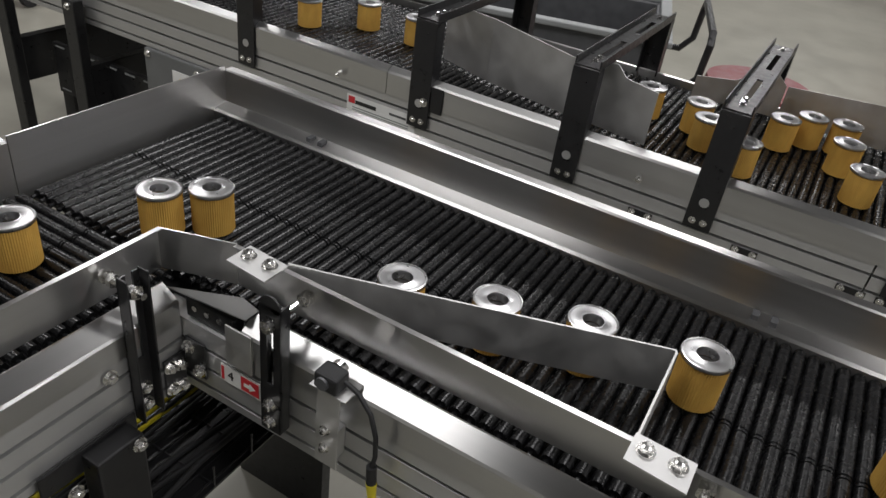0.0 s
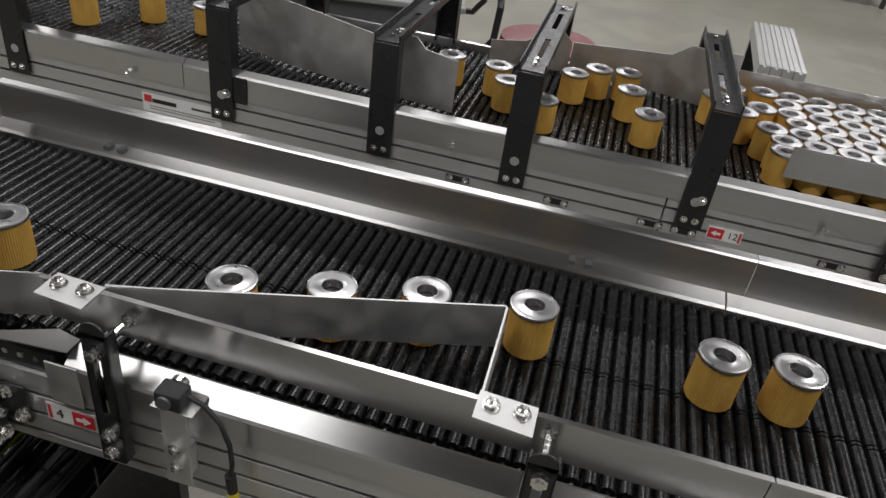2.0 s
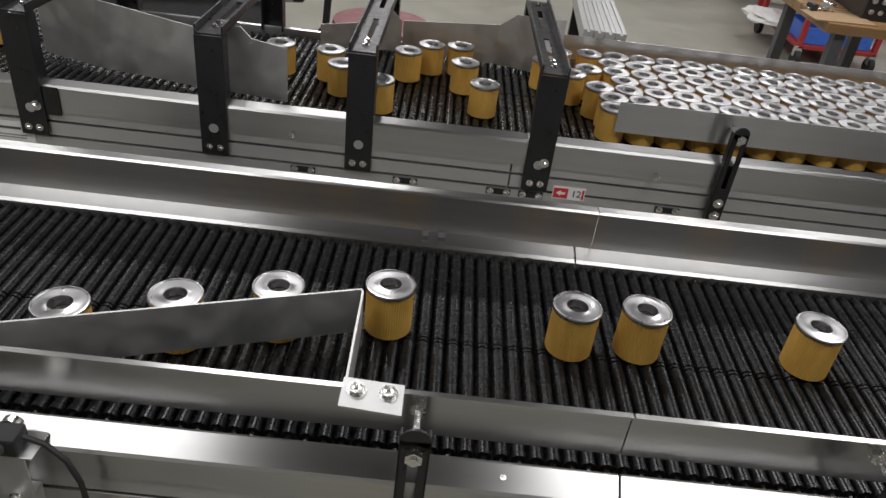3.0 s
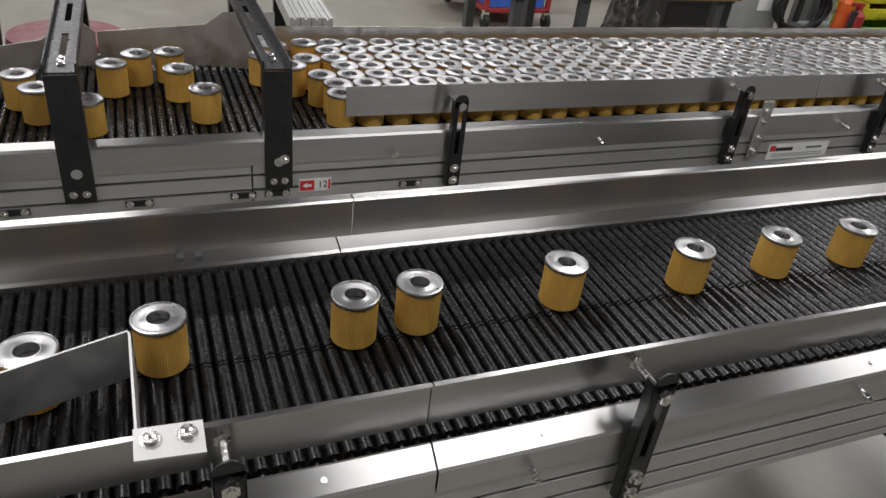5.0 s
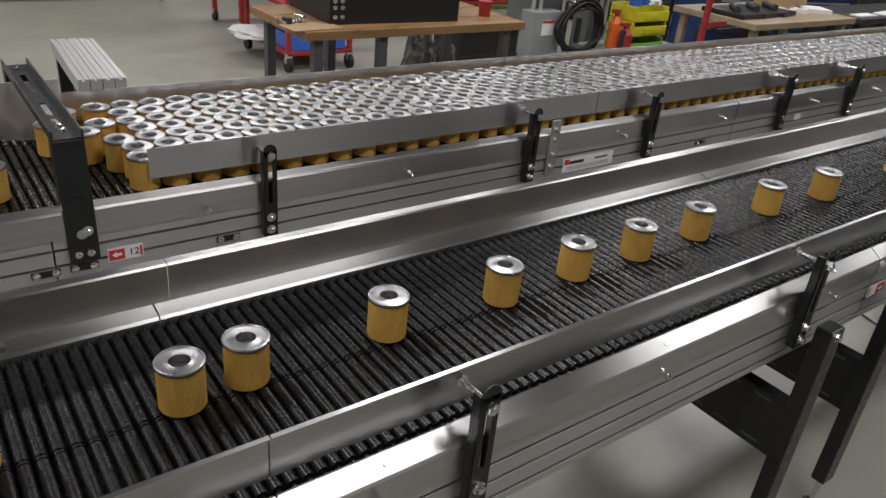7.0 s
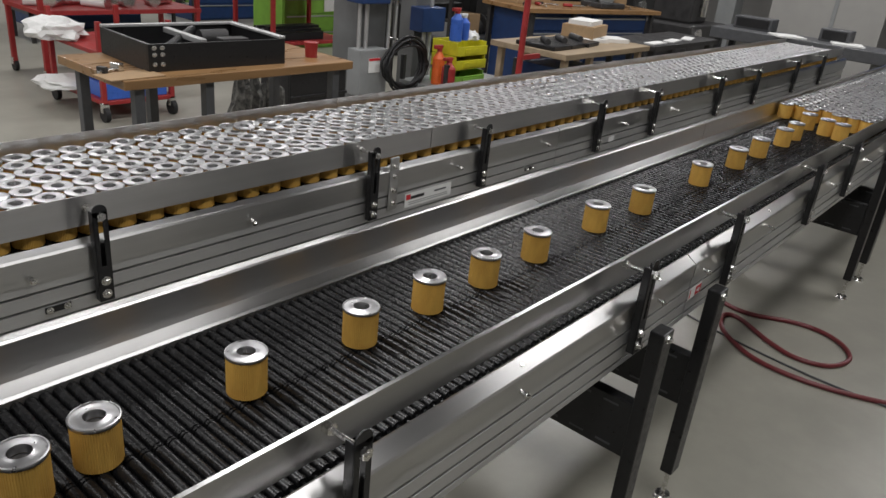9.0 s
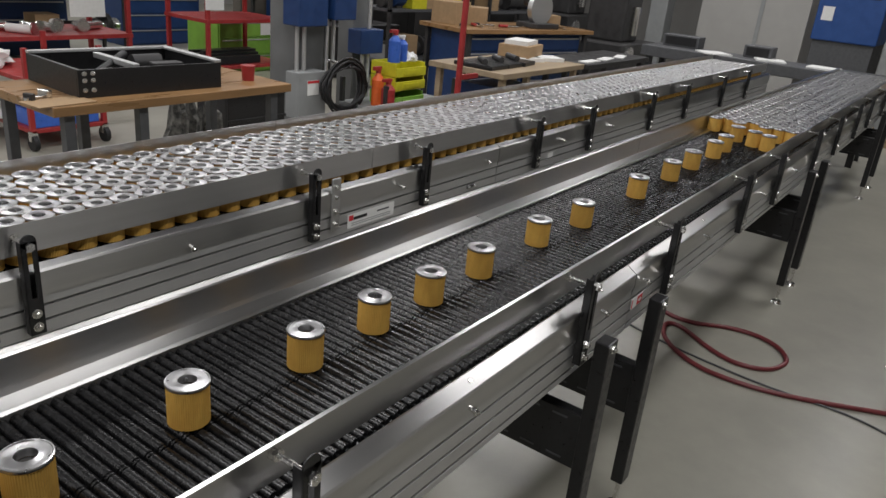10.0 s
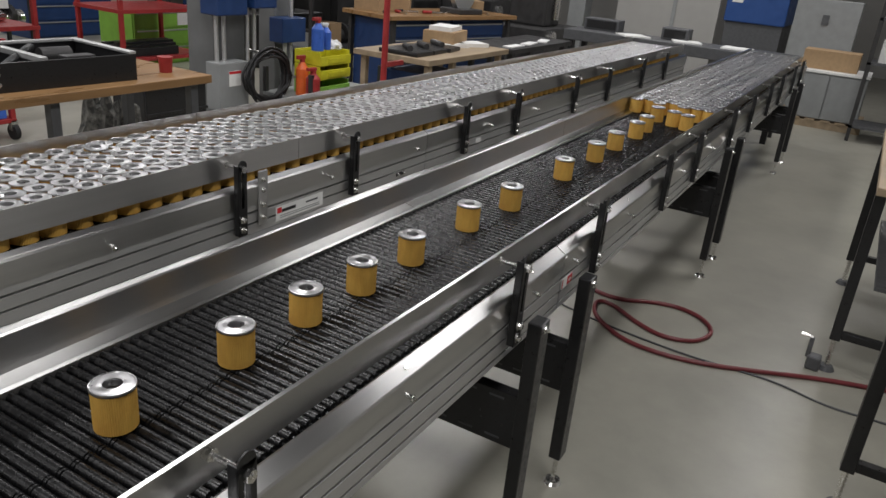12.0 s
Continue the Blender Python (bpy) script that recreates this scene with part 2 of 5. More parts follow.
def rows_of_rollers(conv, x0, x1, y0, length, near0, near1, gaps=()):
    """Rollers along x: those between near0 and near1 as pieces, the others in one mesh."""
    first = None
    rest = bmesh.new()
    n = int((x1 - x0) / PITCH)
    for k in range(n + 1):
        x = x0 + k * PITCH
        if near0 <= x <= near1:
            m = pose(x, y0, BED - ROLL_R, 0, (k * 37) % 360, 0)
            if first is None:
                first = mesh_of("roller", roller_mesh(length, gaps), ROLLER, True)
            same_mesh("roller", first, conv, m)
        else:
            edges = [0.0] + list(gaps) + [length]
            for a, b in zip(edges, edges[1:]):
                cyl(rest, (x, y0 + a + 0.0016, BED - ROLL_R), (x, y0 + b - 0.0016, BED - ROLL_R), ROLL_R, 12)
    ob = part("far_roller", rest, ROLLER, conv, "rows of black rollers further along", True)
    tagged(ob, kind="stuff")


def guard_bracket(conv, x, y_out, side, rod_to, rod_z, low=0.742, high=0.955):
    """A slotted black channel bolted to the side profile, with a threaded rod that holds the guard."""
    br = new("bracket")
    br.parent = conv
    br.matrix_basis = pose(x, y_out, 0)
    s = side
    w, d, t = 0.018, 0.024, 0.003
    web = sorted((s * (d - t), s * d))
    bm = bmesh.new()
    for k in (-1, 1):
        box(bm, *sorted((k * w, k * (w - t))), *sorted((s * 0.003, s * d)), low - 0.02, high, 0.001)
        box(bm, *sorted((k * w, k * 0.006)), *web, 0.815, high - 0.012)
    box(bm, -w, w, *web, low - 0.02, 0.815)
    box(bm, -w, w, *web, high - 0.012, high)
    cyl(bm, (0, web[0], high), (0, web[1], high), w, 20)
    part("channel", bm, BLACK, br)
    part("rod", solid(cyl, (0, s * 0.036, rod_z), (0, -s * abs(rod_to), rod_z), 0.0055, 10), ZINC, br)
    for yy in (s * 0.029, s * 0.016, -s * (abs(rod_to) - 0.014), -s * (abs(rod_to) - 0.005)):
        part("nut", solid(cyl, (0, yy - 0.0045, rod_z), (0, yy + 0.0045, rod_z), 0.011, 6), ZINC, br)
    rz = 0 if s < 0 else 180
    bolt(br, 0, s * d, 0.776, rz)
    bolt(br, 0, s * d, 0.742, rz)
    return br


def leg_pair(conv, x, y_near, y_far, label=""):
    """Two black steel legs with a cross plate and levelling feet."""
    for y in (y_near, y_far):
        lg = part("leg", solid(box, x - 0.03, x + 0.03, y - 0.02, y + 0.02, 0.11, 0.765, 0.004), BLACK, conv)
        part("foot", solid(cyl, (x, y, 0.0), (x, y, 0.012), 0.032, 20, 0.024), ZINC, lg)
        part("foot_screw", solid(cyl, (x, y, 0.01), (x, y, 0.13), 0.008, 10), ZINC, lg)
        s = -1 if y == y_near else 1
        b = same_mesh("bolt", BOLT, lg, pose(x, y + s * 0.02, 0.745, 0, 0, 0 if s < 0 else 180))
    cp = part("cross_plate", solid(box, x - 0.02, x + 0.02, y_near + 0.02, y_far - 0.02, 0.36, 0.53, 0.003), BLACK, conv, "black slotted cross plate")
    n = int((y_far - y_near - 0.1) / 0.085)
    for k in range(n):
        for z in (0.378, 0.508):
            ya = y_near + 0.06 + k * 0.085
            part("slot", solid(box, x - 0.0215, x - 0.0200, ya, ya + 0.045, z, z + 0.006), DARK_GREY, cp)


# the long conveyor in front
A0, A1 = -1.04, 8.1
AN, AF = -0.04, 0.575       # outer faces of its two side profiles
conveyor_a = thing("roller_conveyor", pose(0, 0, 0), "long stainless roller conveyor with black rollers and side guards", "conveyor", "conveyors")
for lo, hi in ((A0, 1.62), (1.624, 4.15), (4.154, 7.2), (7.204, A1)):
    bm = bmesh.new()
    prism(bm, rail_profile(AN, -1), "x", lo, hi)
    part("side_profile", bm, ALU, conveyor_a, "slotted aluminium side profile")
    bm = bmesh.new()
    prism(bm, rail_profile(AF, 1), "x", -1.45 if lo == A0 else lo, hi)
    part("side_profile", bm, ALU, conveyor_a, "slotted aluminium side profile")
for lo, hi in ((-0.865, 0.036), (0.039, 1.62), (1.624, 4.15), (4.154, 7.2), (7.204, A1)):
    bm = bmesh.new()
    prism(bm, sheet([(-0.009, 0.80), (-0.009, 0.875), (-0.012, 0.876), (-0.040, 0.8575), (-0.0425, 0.854), (-0.0425, 0.816)], 0.002), "x", lo, hi)
    part("cover", bm, STEEL, conveyor_a, "bent stainless cover strip")
    bm = bmesh.new()
    prism(bm, sheet([(0.470, 0.80), (0.470, 0.868), (0.474, 0.872), (0.515, 0.880), (0.578, 0.852), (0.578, 0.820)], 0.002), "x", -1.45 if lo < -0.8 else lo, hi)
    part("cover", bm, STEEL, conveyor_a, "bent stainless cover strip")
for lo, hi in ((-0.925, 0.041), (0.043, 2.75), (2.752, 5.6), (5.602, A1)):
    bm = bmesh.new()
    prism(bm, sheet([(0.020, 0.880), (0.020, 0.951), (0.018, 0.953), (0.010, 0.953)], 0.0025), "x", lo, hi)
    part("guard", bm, STEEL, conveyor_a, "brushed stainless side guard")
for lo, hi in ((-1.43, 0.067), (0.069, 2.95), (2.952, 5.8), (5.802, A1)):
    bm = bmesh.new()
    prism(bm, sheet([(0.508, 0.877), (0.508, 0.951), (0.510, 0.953), (0.530, 0.953)], 0.0025), "x", lo, hi)
    part("guard", bm, STEEL, conveyor_a, "brushed stainless side guard")
for x in (-0.219, 0.347, 1.285, 1.883, 2.70, 3.25, 4.10, 4.75, 5.5, 6.1, 6.9, 7.5):
    guard_bracket(conveyor_a, x, AN, -1, 0.062, 0.935)
for x in (1.37, 1.735, 3.95, 4.30, 6.93, 7.45):
    leg_pair(conveyor_a, x, -0.085, 0.615)

# the conveyor that joins it at the corner
conveyor_b = thing("roller_conveyor", pose(0, 0, 0), "short roller conveyor with black rollers joining the corner", "conveyor", "conveyors")
BX0, BX1 = -1.40, -1.045     # inner faces of its guards
bm = bmesh.new()
prism(bm, [(x, z) for x, z in rail_profile(BX1 + 0.055, 1)], "y", -2.6, AN - 0.002)
part("side_profile", bm, ALU_Y, conveyor_b, "slotted aluminium side profile")
bm = bmesh.new()
prism(bm, sheet([(BX1 + 0.024, 0.80), (BX1 + 0.024, 0.875), (BX1 + 0.027, 0.876), (BX1 + 0.055, 0.8575), (BX1 + 0.0575, 0.854), (BX1 + 0.0575, 0.816)], 0.002), "y", -2.6, -0.045)
part("cover", bm, STEEL_Y, conveyor_b, "bent stainless cover strip")
bm = bmesh.new()
prism(bm, sheet([(BX1, 0.880), (BX1, 0.951), (BX1 + 0.002, 0.953), (BX1 + 0.01, 0.953)], 0.0025), "y", -2.6, -0.022)
part("guard", bm, STEEL_Y, conveyor_b, "brushed stainless side guard")
bm = bmesh.new()
prism(bm, sheet([(BX0 - 0.03, 0.80), (BX0 - 0.03, 0.962)], 0.003), "y", 0.0, 0.507)
part("end_plate", bm, STEEL_Y, conveyor_b, "tall stainless end plate")
bm = bmesh.new()
prism(bm, sheet([(BX0 - 0.03, 0.80), (BX0 - 0.03, 0.95), (BX0 - 0.033, 0.953), (BX0 - 0.06, 0.953)], 0.003), "y", -2.6, -0.002)
part("end_plate", bm, STEEL_Y, conveyor_b, "tall stainless end plate")

# the conveyor behind
C0, C1 = -3.6, 7.3
CN, CF = 0.971, 1.586
conveyor_c = thing("roller_conveyor", pose(0, 0, 0), "long stainless roller conveyor packed with filters, under black steel arches", "conveyor", "conveyors")
for lo, hi in ((C0, -0.05), (-0.046, 2.5), (2.504, 5.2), (5.204, C1)):
    for face, s in ((CN, -1), (CF, 1)):
        bm = bmesh.new()
        prism(bm, rail_profile(face, s), "x", lo, hi)
        part("side_profile", bm, ALU, conveyor_c, "slotted aluminium side profile")
for lo, hi in ((C0, -1.3), (-1.298, 0.0), (0.002, 2.5), (2.504, 5.2), (5.204, C1)):
    for face, s in ((CN, -1), (CF, 1)):
        bm = bmesh.new()
        prism(bm, sheet([(face - s * 0.021, 0.80), (face - s * 0.021, 0.880), (face - s * 0.018, 0.882), (face - s * 0.001, 0.872), (face + s * 0.0025, 0.867), (face + s * 0.0025, 0.808)], 0.002), "x", lo, hi)
        part("cover", bm, STEEL, conveyor_c, "bent stainless cover strip")
for lo, hi in ((0.185, 1.7), (1.702, 4.4), (4.402, 7.1), (7.102, C1)):
    bm = bmesh.new()
    prism(bm, sheet([(CN + 0.047, 0.900), (CN + 0.047, 0.975)], 0.0025), "x", lo, hi)
    part("guard", bm, STEEL, conveyor_c, "brushed stainless side guard")
for lo, hi in ((0.1, 1.7), (1.702, 4.4), (4.402, 7.1), (7.102, C1)):
    bm = bmesh.new()
    prism(bm, sheet([(CF - 0.06, 0.90), (CF - 0.06, 0.972)], 0.0025), "x", lo, hi)
    part("guard", bm, STEEL, conveyor_c, "brushed stainless side guard")
for x in (0.458, 1.359, 1.953, 2.839, 3.42, 4.3, 4.95, 5.8, 6.5):
    guard_bracket(conveyor_c, x, CN, -1, 0.062, 0.945)
for x in (-2.95, -2.56):
    leg_pair(conveyor_c, x, CN - 0.03, CF + 0.03)
for x in (0.9, 3.6, 6.5):
    leg_pair(conveyor_c, x, CN + 0.06, CF - 0.06)


def gantry(x):
    """A black steel arch over the bed: two channel posts and a slotted cross channel."""
    g = new("bracket")
    g.parent = conveyor_c
    g.matrix_basis = pose(x, 0, 0)
    w, t, top = 0.032, 0.004, 1.035
    for y, s in ((CN, -1), (CF, 1)):
        bm = bmesh.new()
        box(bm, -w, w, *sorted((y + s * 0.005, y + s * 0.009)), 0.745, top, 0.001)
        for k in (-1, 1):
            box(bm, *sorted((k * w, k * (w - t))), *sorted((y + s * 0.005, y - s * 0.03)), 0.87, top - 0.002)
        p = part("post", bm, BLACK, g)
        for dx in (-0.013, 0.013):
            bolt(p, dx, y + s * 0.009, 0.766, 0 if s < 0 else 180, 0, True)
        hole = part("hole", solid(cyl, (0, y + s * 0.0085, 0.815), (0, y + s * 0.0098, 0.815), 0.0115, 16), ALU, p, "round hole showing the aluminium profile")
    bm = bmesh.new()
    for k in (-1, 1):
        box(bm, *sorted((k * w, k * 0.007)), CN - 0.004, CF + 0.004, top, top + t)
        box(bm, *sorted((k * w, k * (w - t))), CN - 0.004, CF + 0.004, top + t, top + 0.022, 0.001)
    for ya, yb in ((CN - 0.004, CN + 0.10), (1.23, 1.33), (CF - 0.10, CF + 0.004)):
        box(bm, -0.007, 0.007, ya, yb, top, top + t)
    c = part("cross_channel", bm, BLACK, g)
    for yy in (CN + 0.045, CN + 0.075, CF - 0.045):
        bolt(c, 0, yy, top + t, 0, -90, True)
    return g


for x in (-1.80, -1.19, -0.76, -0.417, 0.014):
    gantry(x)


# ---- filters ----
def filter_body():
    bm = bmesh.new()
    n = 120
    ring = []
    for z in (0.0012, 0.076):
        ring.append([bm.verts.new(((0.0354 if k % 2 else 0.0345) * math.cos(k * math.tau / n), (0.0354 if k % 2 else 0.0345) * math.sin(k * math.tau / n), z)) for k in range(n)])
    for k in range(n):
        bm.faces.new((ring[0][k], ring[0][(k + 1) % n], ring[1][(k + 1) % n], ring[1][k]))
    return bm


def filter_cap(z, up, n=28, deep=1.0, wide=1.0):
    """A pressed ring with a rolled rim and a raised neck round the hole."""
    bm = bmesh.new()
    prof = [(0.0355, -0.004), (0.0372, -0.003), (0.0376, 0.0), (0.0366, 0.0022), (0.0345, 0.0026), (0.0335, 0.0012), (0.020, 0.0010), (0.0175, 0.0022), (0.0158, 0.0022), (0.0150, 0.0), (0.0150, -0.012)]
    rows = []
    for r, h in prof:
        r *= wide
        rows.append([bm.verts.new((r * math.cos(k * math.tau / n), r * math.sin(k * math.tau / n), z + up * h * (deep if h < 0 else 1))) for k in range(n)])
    for a, b in zip(rows, rows[1:]):
        for k in range(n):
            f = (a[k], a[(k + 1) % n], b[(k + 1) % n], b[k])
            bm.faces.new(f if up > 0 else f[::-1])
    return bm


cartridge = thing("filter_cartridge", pose(0, 0, 0), "amber pleated paper filter with bright metal end caps on rollers", "filter", "filters on the conveyors")
part("paper_body", filter_body(), PAPER, cartridge, "amber pleated paper")
part("top_cap", filter_cap(0.0775, 1), CAP, cartridge, "pressed metal end cap", True)
part("core_tube", solid(cyl, (0, 0, 0.004), (0, 0, 0.064), 0.0165, 20), CORE_AND_CAP_SHADE, cartridge, "dark perforated core seen in the hole", True)
# bright metal like the top cap; the black rollers' reflection is put into its colour
part("bottom_cap", filter_cap(0.0028, -1, 28, 0.35, 0.92), CORE_AND_CAP_SHADE, cartridge, "pressed metal end cap", True)
SPOTS = [(-1.231, -0.133), (-1.142, 0.067), (-1.085, 0.126), (-0.70, 0.120), (-0.564, 0.164), (-0.433, 0.209), (-0.276, 0.242),
         (0.0, 0.238), (0.106, 0.248), (0.371, 0.253), (0.634, 0.247), (0.843, 0.253), (1.042, 0.252), (1.267, 0.257),
         (1.592, 0.266), (1.858, 0.252), (2.329, 0.256), (2.69, 0.258), (2.965, 0.262), (3.28, 0.262), (3.475, 0.27),
         (3.70, 0.12), (3.74, 0.20), (3.79, 0.30),
         (-1.691, 1.122), (-1.559, 1.244), (-1.382, 1.239), (-0.662, 1.249), (-0.532, 1.241), (-0.488, 1.15), (-0.334, 1.306),
         (-0.275, 1.38), (-0.195, 1.395), (-0.18, 1.262), (-0.13, 1.118), (-0.385, 1.069), (0.105, 1.275), (0.085, 1.45), (0.04, 1.36)]
cartridge.matrix_basis = pose(SPOTS[0][0], SPOTS[0][1], BED)
for x, y in SPOTS[1:]:
    copy_thing(cartridge, pose(x, y, BED, 0, 0, (x * 700) % 360))


def packed(x0, x1, y0, rows, d=0.0757):
    """Closely packed places: rows along the conveyor, each shifted by half a filter."""
    out = []
    for r in range(rows):
        x = x0 + (d / 2 if r % 2 else 0) + (0.03, 0.0, 0.012, 0.05, 0.0, 0.035, 0.02)[r % 7]
        while x < x1:
            out.append((x, y0 + r * d * 0.888))
            x += d * 1.004
    return out


def stuff_filters(name, spots, label):
    """Many filters of the packed queue, joined."""
    body, caps = bmesh.new(), bmesh.new()
    n = 14
    ring = [(math.cos(k * math.tau / n), math.sin(k * math.tau / n)) for k in range(n)]
    for x, y in spots:
        rows = [[body.verts.new((x + 0.0352 * c, y + 0.0352 * q, BED + h)) for c, q in ring] for h in (0.003, 0.077)]
        core = [body.verts.new((x + 0.016 * c, y + 0.016 * q, BED + 0.064)) for c, q in ring]
        for k in range(n):
            body.faces.new((rows[0][k], rows[0][(k + 1) % n], rows[1][(k + 1) % n], rows[1][k]))
        body.faces.new(core)
        prof = [(0.0372, 0.0735), (0.0376, 0.0775), (0.0360, 0.0800), (0.0335, 0.0788), (0.0155, 0.0790), (0.0150, 0.066)]
        tops = [[caps.verts.new((x + r * c, y + r * q, BED + h)) for c, q in ring] for r, h in prof]
        for p, o in zip(tops, tops[1:]):
            for k in range(n):
                caps.faces.new((p[k], p[(k + 1) % n], o[(k + 1) % n], o[k]))
    holder = thing(name, pose(0, 0, 0), label, "filters")
    tagged(holder, kind="stuff")
    tagged(part("paper_body", body, PAPER, holder, "", True), kind="stuff")
    tagged(part("end_cap", caps, CAP, holder, "pressed metal end caps", True), kind="stuff")


QUEUE = [q for q in packed(0.155, C1 - 0.1, CN + 0.090, 7) if not (1.15 < q[0] < 1.225 and 1.40 < q[1] < 1.45)]
copy_thing(cartridge, pose(1.186, 1.424, BED + 0.010, 5, -4, 40))
for x, y in QUEUE:
    if x < 2.7:
        copy_thing(cartridge, pose(x + random.uniform(-0.0006, 0.0006), y + random.uniform(-0.001, 0.001), BED, 0, 0, random.uniform(0, 360)))
stuff_filters("filter_queue", [q for q in QUEUE if q[0] >= 2.7], "packed rows of amber filters with bright metal caps")
stuff_filters("filter_queue", packed(3.93, A1 - 0.1, 0.064, 7), "packed rows of amber filters filling the conveyor bed")

# ---- rollers ----
rows_of_rollers(conveyor_a, -1.395, A1, 0.012, 0.456, -1.5, 5.2, (0.206, 0.214))
rows_of_rollers(conveyor_c, C0, C1, CN + 0.036, 0.542, -3.7, 0.8, (0.269, 0.275))

# ---- details of the conveyors ----
def slab(outline, t, z):
    """A flat plate with the given plan outline, t thick, its underside at z."""
    bm = bmesh.new()
    prism(bm, outline, "z", z, z + t)
    return bm


def upright(points, z0, z1, t=0.0025):
    """A standing sheet along a plan line; z1 may be a height for each point."""
    bm = bmesh.new()
    tops = z1 if isinstance(z1, (list, tuple)) else [z1] * len(points)
    out = sheet(points, t)
    n = len(points)
    left, right = out[:n], out[n:][::-1]
    vl = [(bm.verts.new((*p, z0)), bm.verts.new((*p, h))) for p, h in zip(left, tops)]
    vr = [(bm.verts.new((*p, z0)), bm.verts.new((*p, h))) for p, h in zip(right, tops)]
    fs = []
    for i in range(n - 1):
        fs.append(bm.faces.new((vl[i][0], vl[i + 1][0], vl[i + 1][1], vl[i][1])))
        fs.append(bm.faces.new((vr[i][0], vr[i][1], vr[i + 1][1], vr[i + 1][0])))
        fs.append(bm.faces.new((vl[i][1], vl[i + 1][1], vr[i + 1][1], vr[i][1])))
        fs.append(bm.faces.new((vl[i][0], vr[i][0], vr[i + 1][0], vl[i + 1][0])))
    for i in (0, n - 1):
        fs.append(bm.faces.new((vl[i][0], vl[i][1], vr[i][1], vr[i][0])))
    bmesh.ops.recalc_face_normals(bm, faces=fs)
    return bm


def writing(text, size, parent, m, material=INK, name="numeral"):
    """Flat letters as a thin mesh, lying in x and y."""
    cu = bpy.data.curves.new(name, "FONT")
    cu.body, cu.size, cu.extrude, cu.align_x, cu.align_y = text, size, 0.0002, "CENTER", "CENTER"
    tmp = bpy.data.objects.new(name, cu)
    me = bpy.data.meshes.new_from_object(tmp)
    bpy.data.objects.remove(tmp)
    me.materials.clear()
    me.materials.append(material)
    ob = new(name, me)
    ob.parent = parent
    ob.matrix_basis = m
    return ob


FACE = pose(0, 0, 0, 90, 0, 0)      # turns a flat drawing to face -y


def number_label(parent, x, y, z, text, arrow_first):
    """A small white label with a red arrow field and a number, on the side profile."""
    lb = part("label", solid(box, -0.032, 0.032, -0.001, 0.0, -0.0135, 0.0135), PAPER_WHITE, parent, "white label with red arrow field and number", m=pose(x, y, z) @ Matrix.Scale(1.25, 4))
    s = -1 if arrow_first else 1
    part("arrow_field", solid(box, *sorted((s * 0.002, s * 0.030)), -0.0018, -0.0010, -0.0105, 0.0105), LABEL_RED, lb)
    ar = bmesh.new()
    d = -1 if arrow_first else 1
    prism(ar, [(s * 0.016 + d * 0.009, 0), (s * 0.016, 0.006), (s * 0.016, 0.0025), (s * 0.016 - d * 0.009, 0.0025), (s * 0.016 - d * 0.009, -0.0025), (s * 0.016, -0.0025), (s * 0.016, -0.006)], "y", -0.0024, -0.0018)
    part("arrow", ar, PAPER_WHITE, lb)
    if text:
        writing(text, 0.02, lb, pose(-s * 0.015, -0.0014, 0, 90, 0, 0))
    part("edge_mark", solid(box, *sorted((-s * 0.030, -s * 0.026)), -0.0016, -0.001, -0.0105, 0.0105), LABEL_RED, lb)
    return lb


def name_plate(parent, x, y, z, w=0.115, h=0.026):
    """A white maker's plate: a red mark, a dark bar for its word and thin bars for small print."""
    pl = part("name_plate", solid(box, -w, w, -0.001, 0, -h, h), PAPER_WHITE, parent, "white maker's plate with small print", m=pose(x, y, z))
    part("mark", solid(box, -w + 0.006, -w + 0.028, -0.0018, -0.001, 0.002, h - 0.005), LABEL_RED, pl)
    part("print_bar", solid(box, -w + 0.03, -w + 0.10, -0.0018, -0.001, 0.002, 0.013), INK, pl)
    part("print_bar", solid(box, 0.03, w - 0.03, -0.0018, -0.001, 0.006, 0.012), DARK_GREY, pl)
    for k in range(2):
        part("print_bar", solid(box, -w + 0.02, w - 0.02, -0.0018, -0.001, -0.010 - k * 0.007, -0.0075 - k * 0.007), GREY, pl)


# corner: filler plate, chamfered guard, rollers of the joining conveyor
part("guard", upright([(BX1, -0.0225), (-0.985, 0.0), (-0.927, 0.0195)], 0.880, 0.953), STEEL, conveyor_a, "bent stainless corner guard")
part("filler_plate", slab([(-1.005, -0.05), (-0.86, -0.036), (-0.86, -0.008), (-0.90, 0.0)], 0.002, 0.8765), STEEL, conveyor_a, "triangular stainless filler plate")
short = mesh_of("roller", roller_mesh(0.36, (0.178, 0.184)), ROLLER, True)
for k in range(110):
    same_mesh("roller", short, conveyor_b, pose(BX1 - 0.002, -0.012 - k * PITCH, BED - ROLL_R, 0, 0, 90))
# side bracket, joint plate and leg of the joining conveyor
bx = BX1 + 0.057


